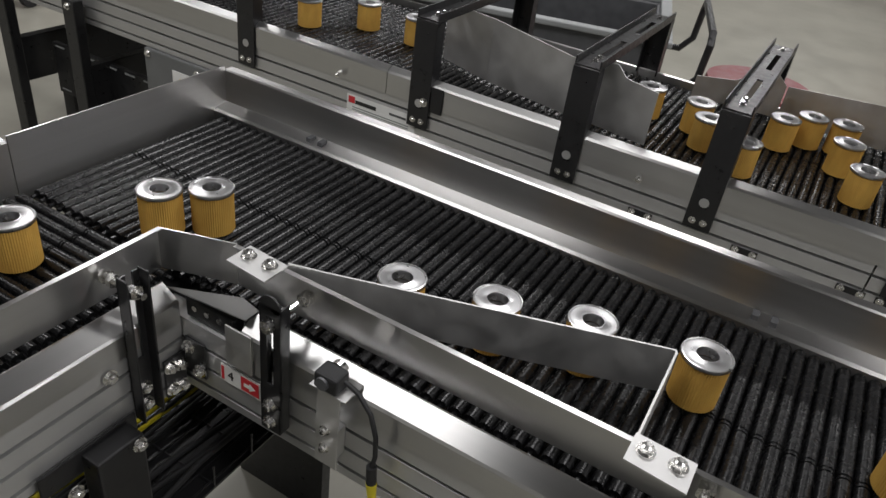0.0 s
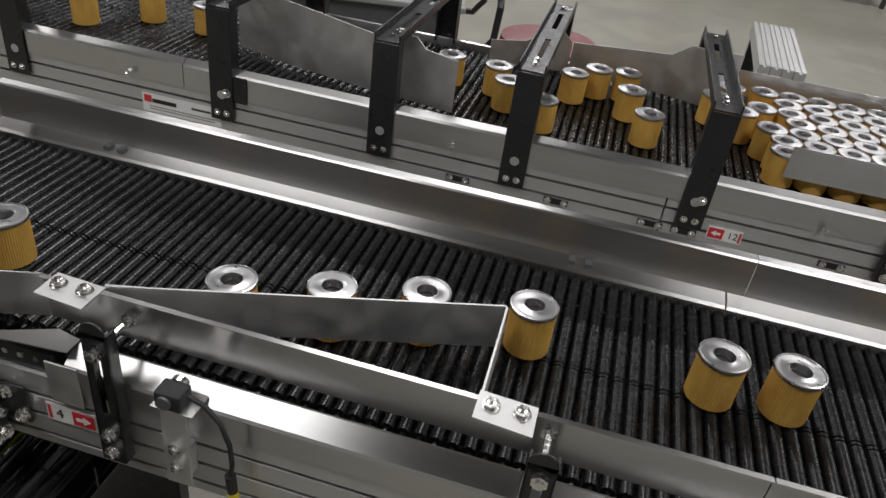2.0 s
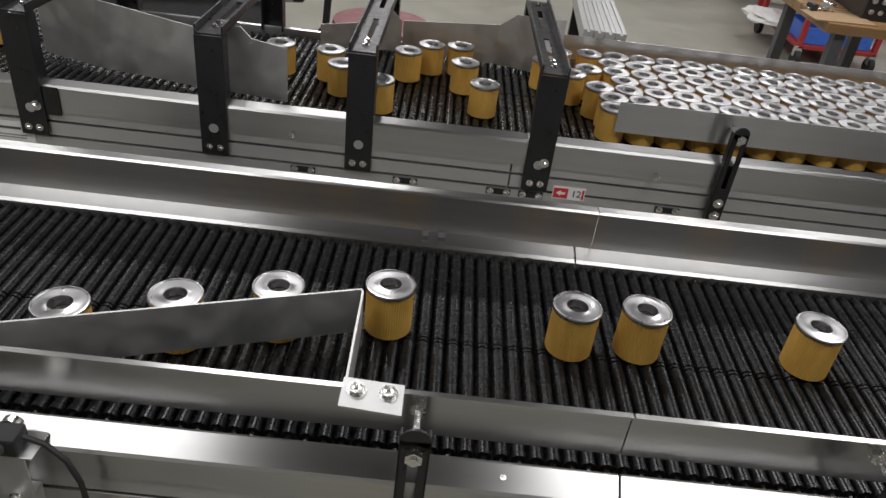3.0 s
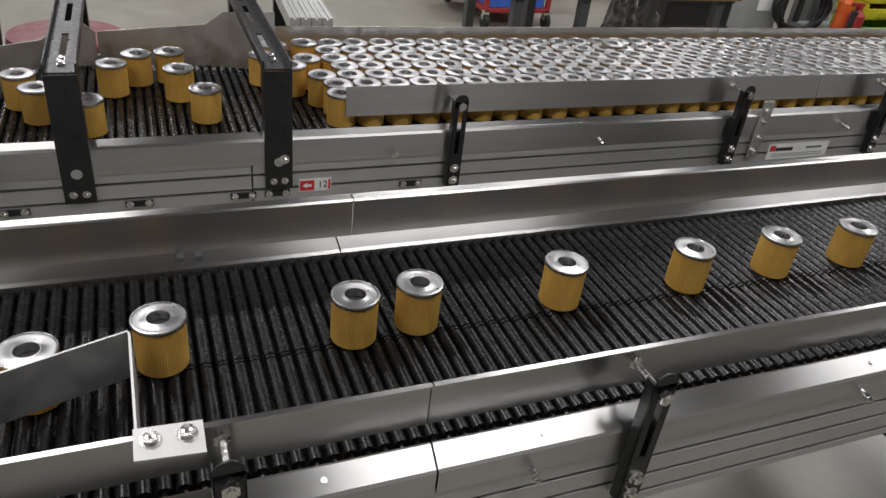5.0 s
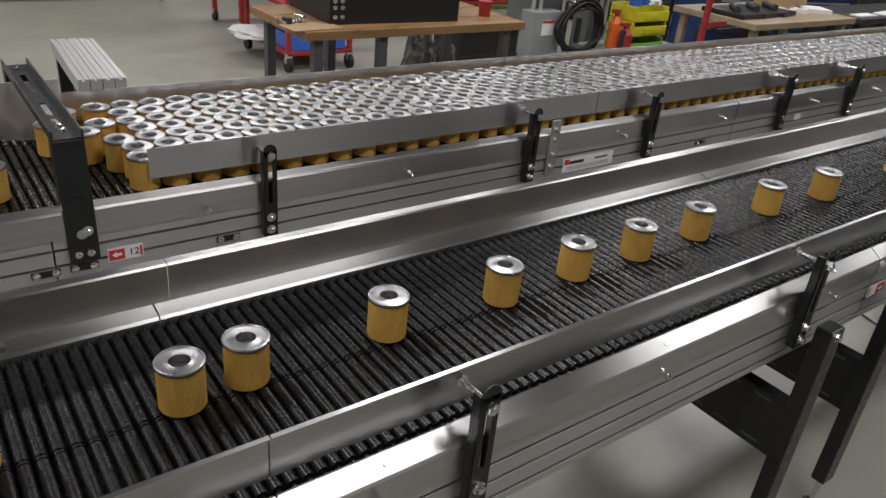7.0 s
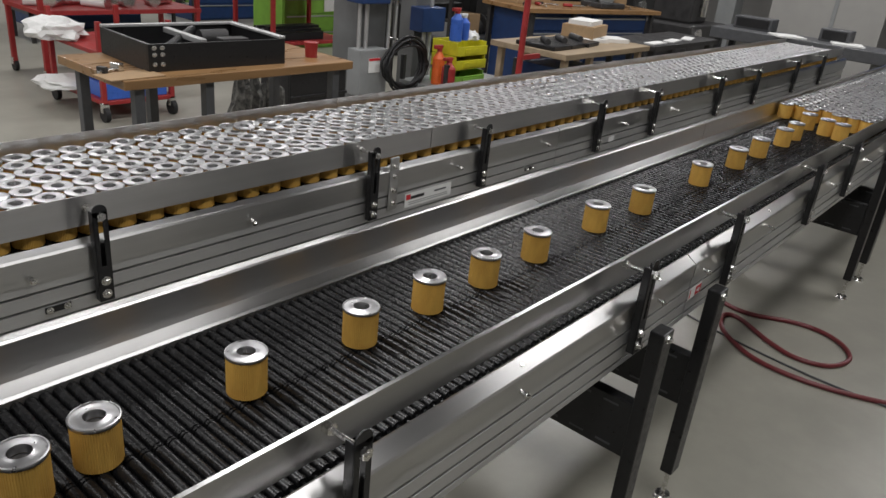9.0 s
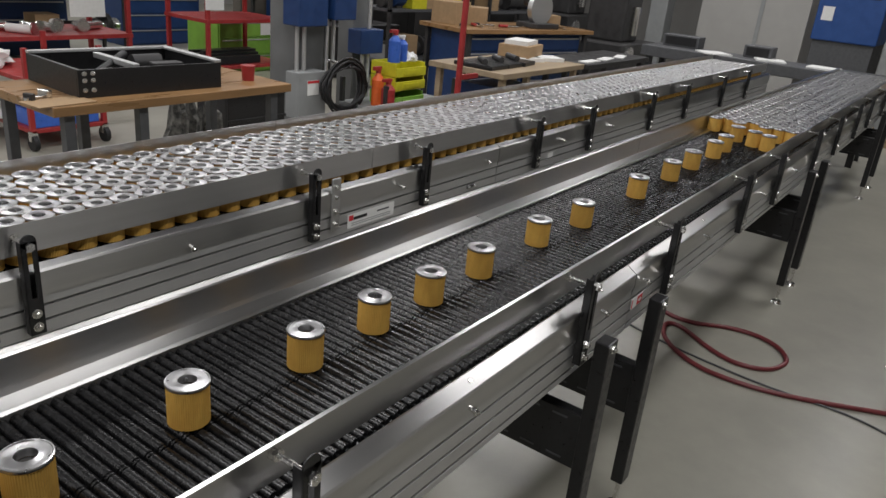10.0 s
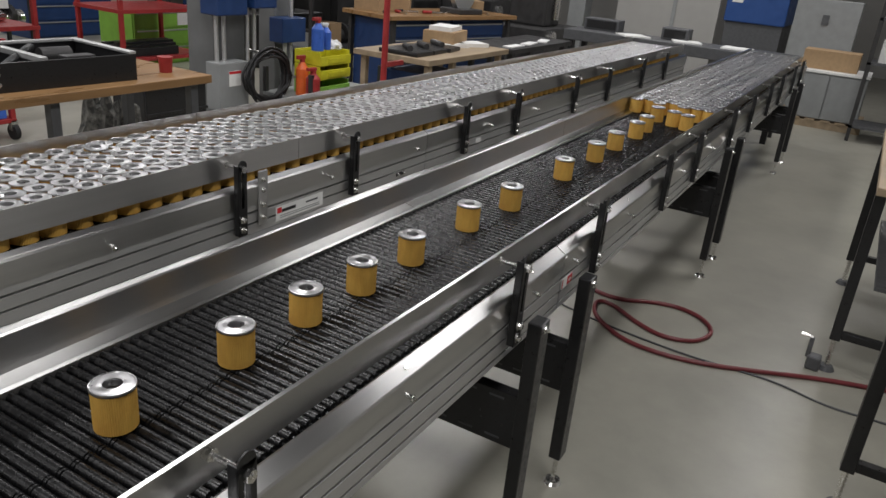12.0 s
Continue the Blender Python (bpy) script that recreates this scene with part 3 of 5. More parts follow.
def side_bracket_b(y):
    br = new("bracket")
    br.parent = conveyor_b
    br.matrix_basis = pose(bx, y, 0, 0, 0, 90)
    w, t = 0.019, 0.003
    bm = bmesh.new()
    for k in (-1, 1):
        box(bm, *sorted((k * w, k * (w - t))), -0.022, -0.001, 0.69, 0.955, 0.001)
        box(bm, *sorted((k * w, k * 0.006)), -0.004, -0.001, 0.80, 0.952)
    box(bm, -w, w, -0.004, -0.001, 0.69, 0.80)
    part("channel", bm, BLACK, br)
    part("rod", solid(cyl, (0, -0.03, 0.925), (0, 0.06, 0.925), 0.0055, 10), ZINC, br)
    for yy in (-0.012, 0.03, 0.046):
        part("nut", solid(cyl, (0, yy - 0.0045, 0.925), (0, yy + 0.0045, 0.925), 0.0115, 6), ZINC, br)
    bolt(br, 0, -0.004, 0.742)
    bolt(br, 0, -0.004, 0.71)


side_bracket_b(-0.125)
side_bracket_b(-0.95)
jp = part("joint_plate", solid(box, bx - 0.001, bx + 0.004, -0.085, -0.044, 0.685, 0.76, 0.001), BLACK, conveyor_b)
for y, z in ((-0.075, 0.745), (-0.055, 0.738), (-0.075, 0.70), (-0.055, 0.695)):
    bolt(jp, bx + 0.004, y, z, 90)
jp = part("joint_plate", solid(box, -0.983, -0.94, AN - 0.005, AN - 0.001, 0.72, 0.79, 0.001), BLACK, conveyor_a)
for x, z in ((-0.972, 0.775), (-0.951, 0.735)):
    bolt(jp, x, AN - 0.005, z)
bolt(conveyor_b, bx + 0.001, -0.176, 0.799, 90)
for lx in (bx + 0.025, BX0 - 0.09):
    lg = part("leg", solid(box, lx - 0.02, lx + 0.02, -0.245, -0.165, 0.11, 0.705, 0.004), BLACK, conveyor_b)
    ear = part("ear", solid(box, lx - 0.021, lx - 0.015, -0.31, -0.15, 0.67, 0.712, 0.002), BLACK, lg)
    part("foot", solid(cyl, (lx, -0.205, 0), (lx, -0.205, 0.012), 0.032, 20, 0.024), ZINC, lg)
    part("foot_screw", solid(cyl, (lx, -0.205, 0.01), (lx, -0.205, 0.13), 0.008, 10), ZINC, lg)
    for y in (-0.283, -0.177):
        bolt(lg, lx + 0.021, y, 0.691, 90)
guard_bracket(conveyor_a, -0.79, AN, -1, 0.062, 0.925)
number_label(conveyor_a, -0.87, AN - 0.001, 0.757, "4", False)
number_label(conveyor_c, 0.102, CN - 0.001, 0.745, "12", True)
name_plate(conveyor_c, -1.313, CN - 0.001, 0.744)
name_plate(conveyor_c, 1.658, CN - 0.001, 0.744, 0.125)
number_label(conveyor_a, 1.67, AN - 0.001, 0.760, "", False)
part("label", solid(box, 2.98, 3.03, CN - 0.002, CN - 0.001, 0.745, 0.77), PAPER_WHITE, conveyor_c, "small white label")
for x in (-1.452, -0.573, 0.297, 0.893, 1.81, 2.40, 3.1, 3.7):
    st = part("stud", solid(cyl, (x, CN + 0.004, 0.826), (x, CN - 0.024, 0.822), 0.0055, 10), ZINC, conveyor_c)
    bolt(st, x, CN - 0.020, 0.822, 0, 0, True)
for x in (-0.13, 0.178, 0.795, 1.40, 1.69, 2.23, 3.0, 3.6):
    st = part("stud", solid(cyl, (x, AN + 0.003, 0.824), (x, AN - 0.022, 0.820), 0.0055, 10), ZINC, conveyor_a)
    bolt(st, x, AN - 0.018, 0.820, 0, 0, True)
for x in (-0.107, 0.196, 0.812, 1.42, 2.25):
    part("rivet", solid(cyl, (x, -0.026, 0.866), (x, -0.028, 0.870), 0.004, 10), ZINC, conveyor_a)
for x in (-0.235, -0.205):
    part("clip", solid(box, x - 0.006, x + 0.006, 0.480, 0.500, 0.872, 0.884, 0.001), DARK_GREY, conveyor_a)
for x in (-1.17, -1.14):
    part("clip", solid(box, x - 0.006, x + 0.006, 0.480, 0.500, 0.872, 0.884, 0.001), DARK_GREY, conveyor_a)
for x in (-0.07, 0.01, 0.35, 2.3, -0.55, -0.30):
    tie = part("tie_plate", solid(box, x - 0.03, x + 0.03, CN - 0.004, CN - 0.001, 0.722, 0.738, 0.001), BLACK, conveyor_c)
    for dx in (-0.02, 0.02):
        bolt(tie, x + dx, CN - 0.004, 0.730, 0, 0, True)
# a second large bolt and side plate on two of the arches
for x in (-1.175, 0.026):
    bolt(conveyor_c, x, CN - 0.009, 0.822)
part("splice_plate", solid(box, -1.155, -1.12, CN - 0.008, CN - 0.004, 0.80, 0.87, 0.001), BLACK, conveyor_c)
# bright stand on the side of the rear conveyor
sp = part("upright_plate", solid(box, 1.445, 1.487, CN - 0.008, CN - 0.003, 0.73, 0.917, 0.004), PLATE, conveyor_c, "upright stainless bracket plate")
for z in (0.755, 0.80, 0.85, 0.885):
    bolt(sp, 1.466, CN - 0.008, z, 0, 0, True)

# deflector wing on the front conveyor
wing = thing("deflector_wing", pose(0, 0, 0), "bent stainless deflector plate bolted onto the side guard", "deflector")
part("wing_plate", upright([(-0.835, 0.026), (-0.78, 0.040), (-0.316, 0.200)], 0.884, [0.957, 0.959, 0.960], 0.003), PLATE, wing, "flat stainless wing")
part("return_plate", upright([(-0.316, 0.2015), (-0.312, 0.196), (-0.309, 0.024)], 0.884, [0.960, 0.960, 0.956], 0.003), PLATE, wing)
for x0, x1 in ((-0.905, -0.83), (-0.312, -0.238)):
    tab = part("tab", slab([(x0, -0.024), (x1, -0.030), (x1, 0.020), (x0, 0.024)], 0.003, 0.955), PLATE, wing)
    for x in (x0 + 0.018, x1 - 0.018):
        bolt(tab, x, 0.002, 0.958, 0, -90)
        part("spacer", solid(cyl, (x, 0.002, 0.958), (x, 0.002, 0.964), 0.009, 12), ZINC, tab)

# light sensor on its bracket
sensor = thing("photo_sensor", pose(-0.685, AN - 0.02, 0), "black photo sensor with cable on a stainless bracket", "sensor")
bm = bmesh.new()
box(bm, -0.017, 0.021, -0.012, -0.009, 0.73, 0.868, 0.001)
box(bm, -0.03, 0.03, -0.012, 0.03, 0.866, 0.869, 0.001)
box(bm, -0.012, 0.012, -0.009, 0.019, 0.735, 0.79)
pl = part("bracket", bm, PLATE, sensor, "drilled stainless angle bracket")
for x, z in ((0.0, 0.80), (0.0, 0.765)):
    bolt(pl, x, -0.012, z, 0, 0, True)
bd = part("body", solid(box, -0.022, 0.016, -0.014, 0.016, 0.870, 0.898, 0.004), RUBBER, sensor, "black sensor body")
part("lens_ring", solid(cyl, (-0.004, 0.014, 0.887), (-0.004, 0.024, 0.887), 0.013, 20), ZINC, bd)
part("cap_screw", solid(cyl, (-0.006, -0.014, 0.885), (-0.006, -0.018, 0.885), 0.010, 16), DARK_GREY, bd)
cable = bmesh.new()
tube(cable, [(0.02, 0, 0.892), (0.045, -0.004, 0.888), (0.068, -0.008, 0.868), (0.080, -0.010, 0.835), (0.082, -0.010, 0.80), (0.078, -0.010, 0.775)], 0.0035, 8)
part("cable", cable, RUBBER, sensor, "black cable", True)
part("plug", solid(cyl, (0.078, -0.010, 0.778), (0.080, -0.010, 0.745), 0.0075, 14), RUBBER, sensor, "black plug", True)
part("coupling", solid(cyl, (0.080, -0.010, 0.746), (0.083, -0.010, 0.715), 0.008, 14, 0.006), CABLE_YELLOW, sensor, "yellow coupling", True)
cable = bmesh.new()
tube(cable, [(0.083, -0.010, 0.716), (0.088, -0.012, 0.69), (0.10, -0.010, 0.65), (0.10, 0.02, 0.58), (0.06, 0.06, 0.53)], 0.0032, 8)
part("cable", cable, CABLE_YELLOW, sensor, "yellow cable", True)

# wire tray with yellow and black cables below the corner
tray = thing("cable_tray", pose(0, 0, 0), "black wire cable tray with yellow and black cables", "cable tray")
for k in range(9):
    w = bmesh.new()
    tube(w, [(-1.20 + k * 0.03, -0.75, 0.45), (-1.20 + k * 0.03, 0.40, 0.45)], 0.0022, 6)
    part("long_wire", w, BLACK, tray)
for k in range(12):
    w = bmesh.new()
    y = -0.7 + k * 0.095
    tube(w, [(-1.21, y, 0.50), (-1.21, y, 0.448), (-0.95, y, 0.448), (-0.95, y, 0.50)], 0.0022, 6)
    part("cross_wire", w, BLACK, tray)
for k in range(7):
    w = bmesh.new()
    r = random.Random(k)
    tube(w, [(-1.18 + k * 0.012 + r.uniform(-0.012, 0.012), -0.75 + j * 0.12, 0.462 + r.uniform(0, 0.02)) for j in range(10)], 0.0045, 8)
    part("cable", w, CABLE_YELLOW if k < 4 else RUBBER, tray, "yellow cable" if k < 4 else "black cable", True)
for k in range(3):
    w = bmesh.new()
    r = random.Random(20 + k)
    tube(w, [(-1.03 + k * 0.02 + r.uniform(-0.01, 0.01), -0.75 + j * 0.12, 0.462 + r.uniform(0, 0.02)) for j in range(10)], 0.006, 8)
    part("cable", w, RUBBER, tray, "black cable", True)
part("tray_floor", solid(box, -1.21, -0.95, -0.75, 0.40, 0.440, 0.445), BLACK, tray)
for y in (-0.6, 0.3):
    part("stand", solid(box, -1.21, -0.95, y - 0.015, y + 0.015, 0.0, 0.44), BLACK, tray)

# deflectors on the rear conveyor
for pts, tops in (([(-1.25, 1.18), (-1.075, 1.115), (-0.83, 1.068), (-0.712, 1.053), (-0.686, 1.049), (-0.60, 1.033)], [1.03, 1.04, 1.018, 1.036, 1.011, 1.004]),
                  ([(-0.60, 1.47), (-0.50, 1.49), (-0.41, 1.50), (-0.37, 1.503)], [0.935, 0.945, 1.0, 0.962]),
                  ([(-0.366, 1.5065), (-0.09, 1.49), (-0.045, 1.475), (0.03, 1.45), (0.10, 1.515)], [0.962, 0.987, 1.025, 1.03, 1.015])):
    df = thing("deflector_plate", pose(0, 0, 0), "bent stainless deflector plate standing over black rollers", "deflector", "rear deflectors")
    part("bent_plate", upright(pts, 0.872, tops, 0.003), PLATE, df)

# drive box and long cable duct under the rear conveyor
drive = thing("drive_box", pose(-2.06, 1.0, 0), "dark grey steel drive box with a warning sign", "machine box")
part("casing", solid(box, -0.19, 0.24, -0.04, 0.40, 0.44, 0.682, 0.006), COLUMN_GREY, drive)
sg = part("warning_sign", solid(box, -0.06, 0.07, -0.0425, -0.040, 0.53, 0.64), PAPER_WHITE, drive, "white sign with yellow triangle")
tri = bmesh.new()
prism(tri, [(-0.052, 0.56), (0.0, 0.56), (-0.026, 0.62)], "y", -0.044, -0.0425)
part("triangle", tri, YELLOW, sg)
part("red_bar", solid(box, 0.01, 0.06, -0.044, -0.0425, 0.607, 0.63), LABEL_RED, sg)
part("print_bar", solid(box, 0.01, 0.06, -0.044, -0.0425, 0.565, 0.59), INK, sg)
for x, z in ((-0.17, 0.665), (-0.17, 0.46), (0.05, 0.655)):
    bolt(drive, x, -0.04, z)
part("stand", solid(box, -0.15, 0.2, 0.02, 0.3, 0.0, 0.44), BLACK, drive)
duct = thing("cable_duct", pose(0, 0, 0), "black steel side duct with slots between the legs", "cable duct")
part("face", solid(box, -2.86, -2.27, 1.04, 1.06, 0.32, 0.52, 0.003), BLACK, duct)
for k in range(6):
    part("slot", solid(box, -2.84 + k * 0.095, -2.79 + k * 0.095, 1.038, 1.0395, 0.505, 0.511), GREY, duct)
    part("slot", solid(box, -2.84 + k * 0.095, -2.79 + k * 0.095, 1.038, 1.0395, 0.335, 0.341), GREY, duct)
part("stand", solid(box, -2.86, -2.80, 1.05, 1.10, 0.0, 0.33), BLACK, duct)
part("stand", solid(box, -2.33, -2.27, 1.05, 1.10, 0.0, 0.33), BLACK, duct)

chain = part("chain_guide", solid(box, -0.985, -0.885, -0.034, -0.012, 0.824, 0.862, 0.003), BLACK, conveyor_a, "black drilled guide block")
for x in (-0.965, -0.94, -0.915):
    part("screw", solid(cyl, (x, -0.034, 0.846), (x, -0.036, 0.846), 0.005, 10), ZINC, chain)

part("cover_plate", solid(box, -0.893, -0.842, AN - 0.006, AN - 0.003, 0.786, 0.860, 0.001), PLATE, conveyor_a, "small stainless cover plate")

# black sheets added under the rollers as shade, hiding the lit floor between them
part("bed_pan", solid(box, -1.39, A1, 0.0, 0.468, 0.795, 0.80), BLACK, conveyor_a, "added black sheet that stands in for the shade under the rollers")
part("bed_pan", solid(box, BX0 - 0.02, BX1 + 0.02, -2.6, -0.002, 0.795, 0.80), BLACK, conveyor_b, "added black sheet that stands in for the shade under the rollers")
part("bed_pan", solid(box, C0, C1, CN + 0.024, CF - 0.024, 0.795, 0.80), BLACK, conveyor_c, "added black sheet that stands in for the shade under the rollers")


# ---- the workshop round the conveyors ----
def caster(parent, x, y, r=0.05):
    c = part("caster", solid(cyl, (x - 0.018, y, r), (x + 0.018, y, r), r, 20), RUBBER, parent, "black rubber caster", True)
    part("fork", solid(box, x - 0.028, x + 0.028, y - 0.02, y + 0.02, r * 1.2, r * 2 + 0.03, 0.003), ZINC, c)


def work_bench(x, y, w, d, h, turn, label, top=WOOD, leg=GREY):
    b = thing("work_bench", pose(x, y, 0, 0, 0, turn), label, "bench", "work benches")
    part("bench_top", solid(box, 0, w, 0, d, h - 0.045, h, 0.004), top, b, "worn wooden top")
    for lx in (0.09, w * 0.33, w - 0.1):
        for ly in (0.06, d - 0.06):
            part("leg", solid(box, lx - 0.025, lx + 0.025, ly - 0.025, ly + 0.025, 0, h - 0.045, 0.003), leg, b)
    part("rail", solid(box, 0.09, w - 0.1, 0.045, 0.075, 0.40, 0.44), leg, b)
    part("rail", solid(box, 0.09, w - 0.1, d - 0.075, d - 0.045, 0.40, 0.44), leg, b)
    return b


def drawer_cabinet(x, y, w, d, h, turn, drawers, material, label, z=0.0):
    c = thing("drawer_cabinet", pose(x, y, z, 0, 0, turn), label, "cabinet", "drawer cabinets")
    part("body", solid(box, 0, w, 0.004, d, 0, h, 0.004), material, c)
    step = (h - 0.04) / drawers
    for k in range(drawers):
        f = part("drawer", solid(box, 0.015, w - 0.015, -0.014, 0.003, 0.02 + k * step + 0.005, 0.02 + (k + 1) * step - 0.005, 0.003), material, c)
        part("handle", solid(box, 0.05, w - 0.05, -0.028, -0.014, 0.02 + (k + 1) * step - 0.035, 0.02 + (k + 1) * step - 0.018, 0.003), ALU, f, "aluminium pull")
    return c


def cart(x, y, w, d, turn, label, deck, post, zs=(0.2, 0.75)):
    c = thing("cart", pose(x, y, 0, 0, 0, turn), label, "cart", "carts")
    for z in zs:
        part("deck", solid(box, 0, w, 0, d, z, z + 0.035, 0.006), deck, c)
    for px in (0.02, w - 0.02):
        for py in (0.02, d - 0.02):
            part("post", solid(box, px - 0.018, px + 0.018, py - 0.018, py + 0.018, 0.12, zs[-1] + 0.25, 0.002), post, c)
            caster(c, px, py, 0.06)
    return c


def crumpled(x, y, z, w, d, h, label, material, seed, category="bag", name="plastic_bag"):
    """A loose crumpled sheet or bag."""
    b = thing(name, pose(x, y, z), label, category)
    bm = bmesh.new()
    bmesh.ops.create_icosphere(bm, subdivisions=3, radius=1)
    for v in bm.verts:
        n = noise.noise(v.co * 2.2 + Vector((seed, 0, 0))) * 0.45 + noise.noise(v.co * 6 + Vector((0, seed, 0))) * 0.15
        v.co = v.co * (1 + n)
        v.co = Vector((v.co.x * w, v.co.y * d, max(v.co.z, -0.6) * h + 0.6 * h))
    part("crumpled_film", bm, material, b)
    return b


work_bench(1.375, 2.60, 1.41, 0.68, 0.85, 0, "long workbench with a worn wooden top and dark grey legs", WOOD, DARK_GREY)
machine = thing("machine_chassis", pose(1.57, 2.73, 0.85, 0, 0, -3) @ Matrix.Diagonal((1.03, 0.74, 0.92, 1)), "black steel machine frame lying on the workbench", "machine")
for args in ((0, 0.76, 0, 0.02, 0, 0.145), (0, 0.76, 0.70, 0.72, 0, 0.145), (0, 0.02, 0.02, 0.70, 0, 0.145), (0.74, 0.76, 0.02, 0.70, 0, 0.145)):
    part("side_plate", solid(box, *args, 0.002), BLACK, machine)
part("floor_plate", solid(box, 0.02, 0.74, 0.02, 0.70, 0.01, 0.02), BLACK, machine)
for args in ((0, 0.76, 0.68, 0.722, 0.146, 0.162), (0.722, 0.762, 0, 0.68, 0.146, 0.162), (0.30, 0.335, 0.08, 0.62, 0.12, 0.15)):
    part("profile", solid(box, *args, 0.003), ALU, machine, "bright aluminium profile")
part("lever", solid(cyl, (0.12, 0.16, 0.08), (0.42, 0.5, 0.15), 0.022, 12), BLACK, machine)
part("motor", solid(cyl, (0.46, 0.5, 0.09), (0.62, 0.5, 0.09), 0.055, 18), DARK, machine, "dark motor", True)
part("block", solid(box, 0.5, 0.66, 0.26, 0.36, 0.02, 0.12, 0.006), DARK, machine)
for x in (0.03, 0.07):
    for z in (0.04, 0.09, 0.125):
        bolt(machine, x, 0.0, z)
cup = thing("cup", pose(2.63, 2.80, 0.85), "small red plastic cup on the workbench", "cup")
bm = bmesh.new()
cyl(bm, (0, 0, 0), (0, 0, 0.085), 0.034, 24, 0.040)
cyl(bm, (0, 0, 0.080), (0, 0, 0.086), 0.043, 24)
part("shell", bm, RED, cup, "", True)
tool = thing("clamp_tool", pose(1.41, 2.80, 0.85, 0, 0, 20), "small bright metal clamp lying on the workbench", "tool")
part("bar", solid(box, -0.07, 0.07, -0.012, 0.012, 0, 0.018, 0.003), ZINC, tool)
part("jaw", solid(box, 0.03, 0.06, -0.03, 0.03, 0, 0.04, 0.004), ZINC, tool)
part("jaw", solid(box, -0.06, -0.035, -0.025, 0.025, 0, 0.035, 0.004), DARK, tool)
brd = thing("cardboard_sheet", pose(1.32, 2.61, 0.851, 0, 0, 4), "flat brown cardboard sheet on the workbench", "cardboard")
part("panel", solid(box, 0, 0.28, 0.0, 0.16, 0, 0.004), CARD, brd)
for k, (x, y) in enumerate(((2.60, 3.47), (2.74, 3.50), (2.88, 3.46))):
    crumpled(x, y, 0.0, 0.075, 0.085, 0.40 - 0.02 * k, "mottled dark cloth roll standing behind the workbench", MOTTLED, 11 + k, "cloth roll", "cloth_roll")
crate = thing("storage_crate", pose(3.04, 3.50, 0), "black plastic crate on the floor behind the workbench", "crate")
bm = bmesh.new()
for a in ((0, 0.52, 0, 0.02, 0, 0.60), (0, 0.52, 0.33, 0.35, 0, 0.60), (0, 0.02, 0.02, 0.33, 0, 0.60), (0.50, 0.52, 0.02, 0.33, 0, 0.60), (0.02, 0.50, 0.02, 0.33, 0, 0.02)):
    box(bm, *a, 0.005)
part("shell", bm, BLACK, crate)
for z in (0.20, 0.40, 0.575):
    part("rib", solid(box, -0.008, 0.528, -0.010, 0.0, z, z + 0.02, 0.003), BLACK, crate)

cart(2.33, 4.85, 0.60, 0.87, 0, "red steel cart on black casters with a blue bin", RED, RED, (0.13, 0.50))
bin_ = thing("storage_bin", pose(2.37, 4.87, 0.166), "flat blue plastic storage bin on the red cart", "bin")
bm = bmesh.new()
for a in ((0, 0.5, 0, 0.02, 0, 0.12), (0, 0.5, 0.38, 0.4, 0, 0.12), (0, 0.02, 0.02, 0.38, 0, 0.12), (0.48, 0.5, 0.02, 0.38, 0, 0.12), (0.02, 0.48, 0.02, 0.38, 0, 0.01)):
    box(bm, *a, 0.004)
part("shell", bm, BLUE_LIGHT, bin_)
crumpled(2.32, 5.45, 0.165, 0.20, 0.22, 0.05, "crumpled white plastic film on the lower cart deck", PAPER_WHITE, 2)
crumpled(2.30, 5.50, 0.535, 0.22, 0.2, 0.10, "crumpled white plastic film heaped on the red cart", PAPER_WHITE, 5)


def red_rack(x, y, w, d, h, shelves, label):
    r = thing("shelf_rack", pose(x, y, 0), label, "shelf", "red racks")
    for px in (0, w):
        for py in (0, d):
            part("post", solid(box, px - 0.021, px + 0.021, py - 0.021, py + 0.021, 0.06, h, 0.003), RED, r)
            caster(r, px, py, 0.05)
    for z in shelves:
        part("shelf", solid(box, -0.03, w + 0.03, -0.03, d + 0.03, z, z + 0.04, 0.004), RED, r)
    return r


red_rack(2.5, 6.2, 1.5, 0.7, 2.0, (0.60, 1.25), "red steel rack on casters holding bright steel parts")
red_rack(4.93, 6.2, 1.08, 0.7, 2.0, (0.22, 0.72, 1.5), "red steel rack on casters with black profiles")
red_rack(0.2, 8.6, 1.5, 0.8, 2.0, (0.4, 1.0), "red steel rack further back in the workshop")
for k in range(9):
    r = random.Random(40 + k)
    pp = thing("steel_part", pose(2.6 + k * 0.15, 6.35 + r.uniform(0, 0.3), 0.64, 0, 0, r.uniform(0, 180)), "loose bright steel machine part on the rack", "machine part", "parts on the rack")
    part("tube", solid(cyl, (-0.12, 0, 0.04), (0.12, 0, 0.04), 0.04, 14), ZINC if k % 3 else WHITE, pp, "", True)
    part("flange", solid(cyl, (-0.13, 0, 0.055), (-0.115, 0, 0.055), 0.055, 16), ZINC, pp, "", True)
sign = thing("paper_sign", pose(3.58, 6.168, 0.80), "white paper sheet with a printed number hanging from the rack", "sign")
part("paper_panel", solid(box, -0.17, 0.17, -0.002, 0.0, 0.0, 0.46), PAPER_WHITE, sign)
writing("111531", 0.11, sign, pose(0, -0.003, 0.20, 90, 0, 0))
sign = thing("paper_sign", pose(5.0, 6.168, 0.86), "white paper sheet hanging from the red rack", "sign")
part("paper_panel", solid(box, -0.12, 0.12, -0.002, 0.0, 0.0, 0.34), PAPER_WHITE, sign)
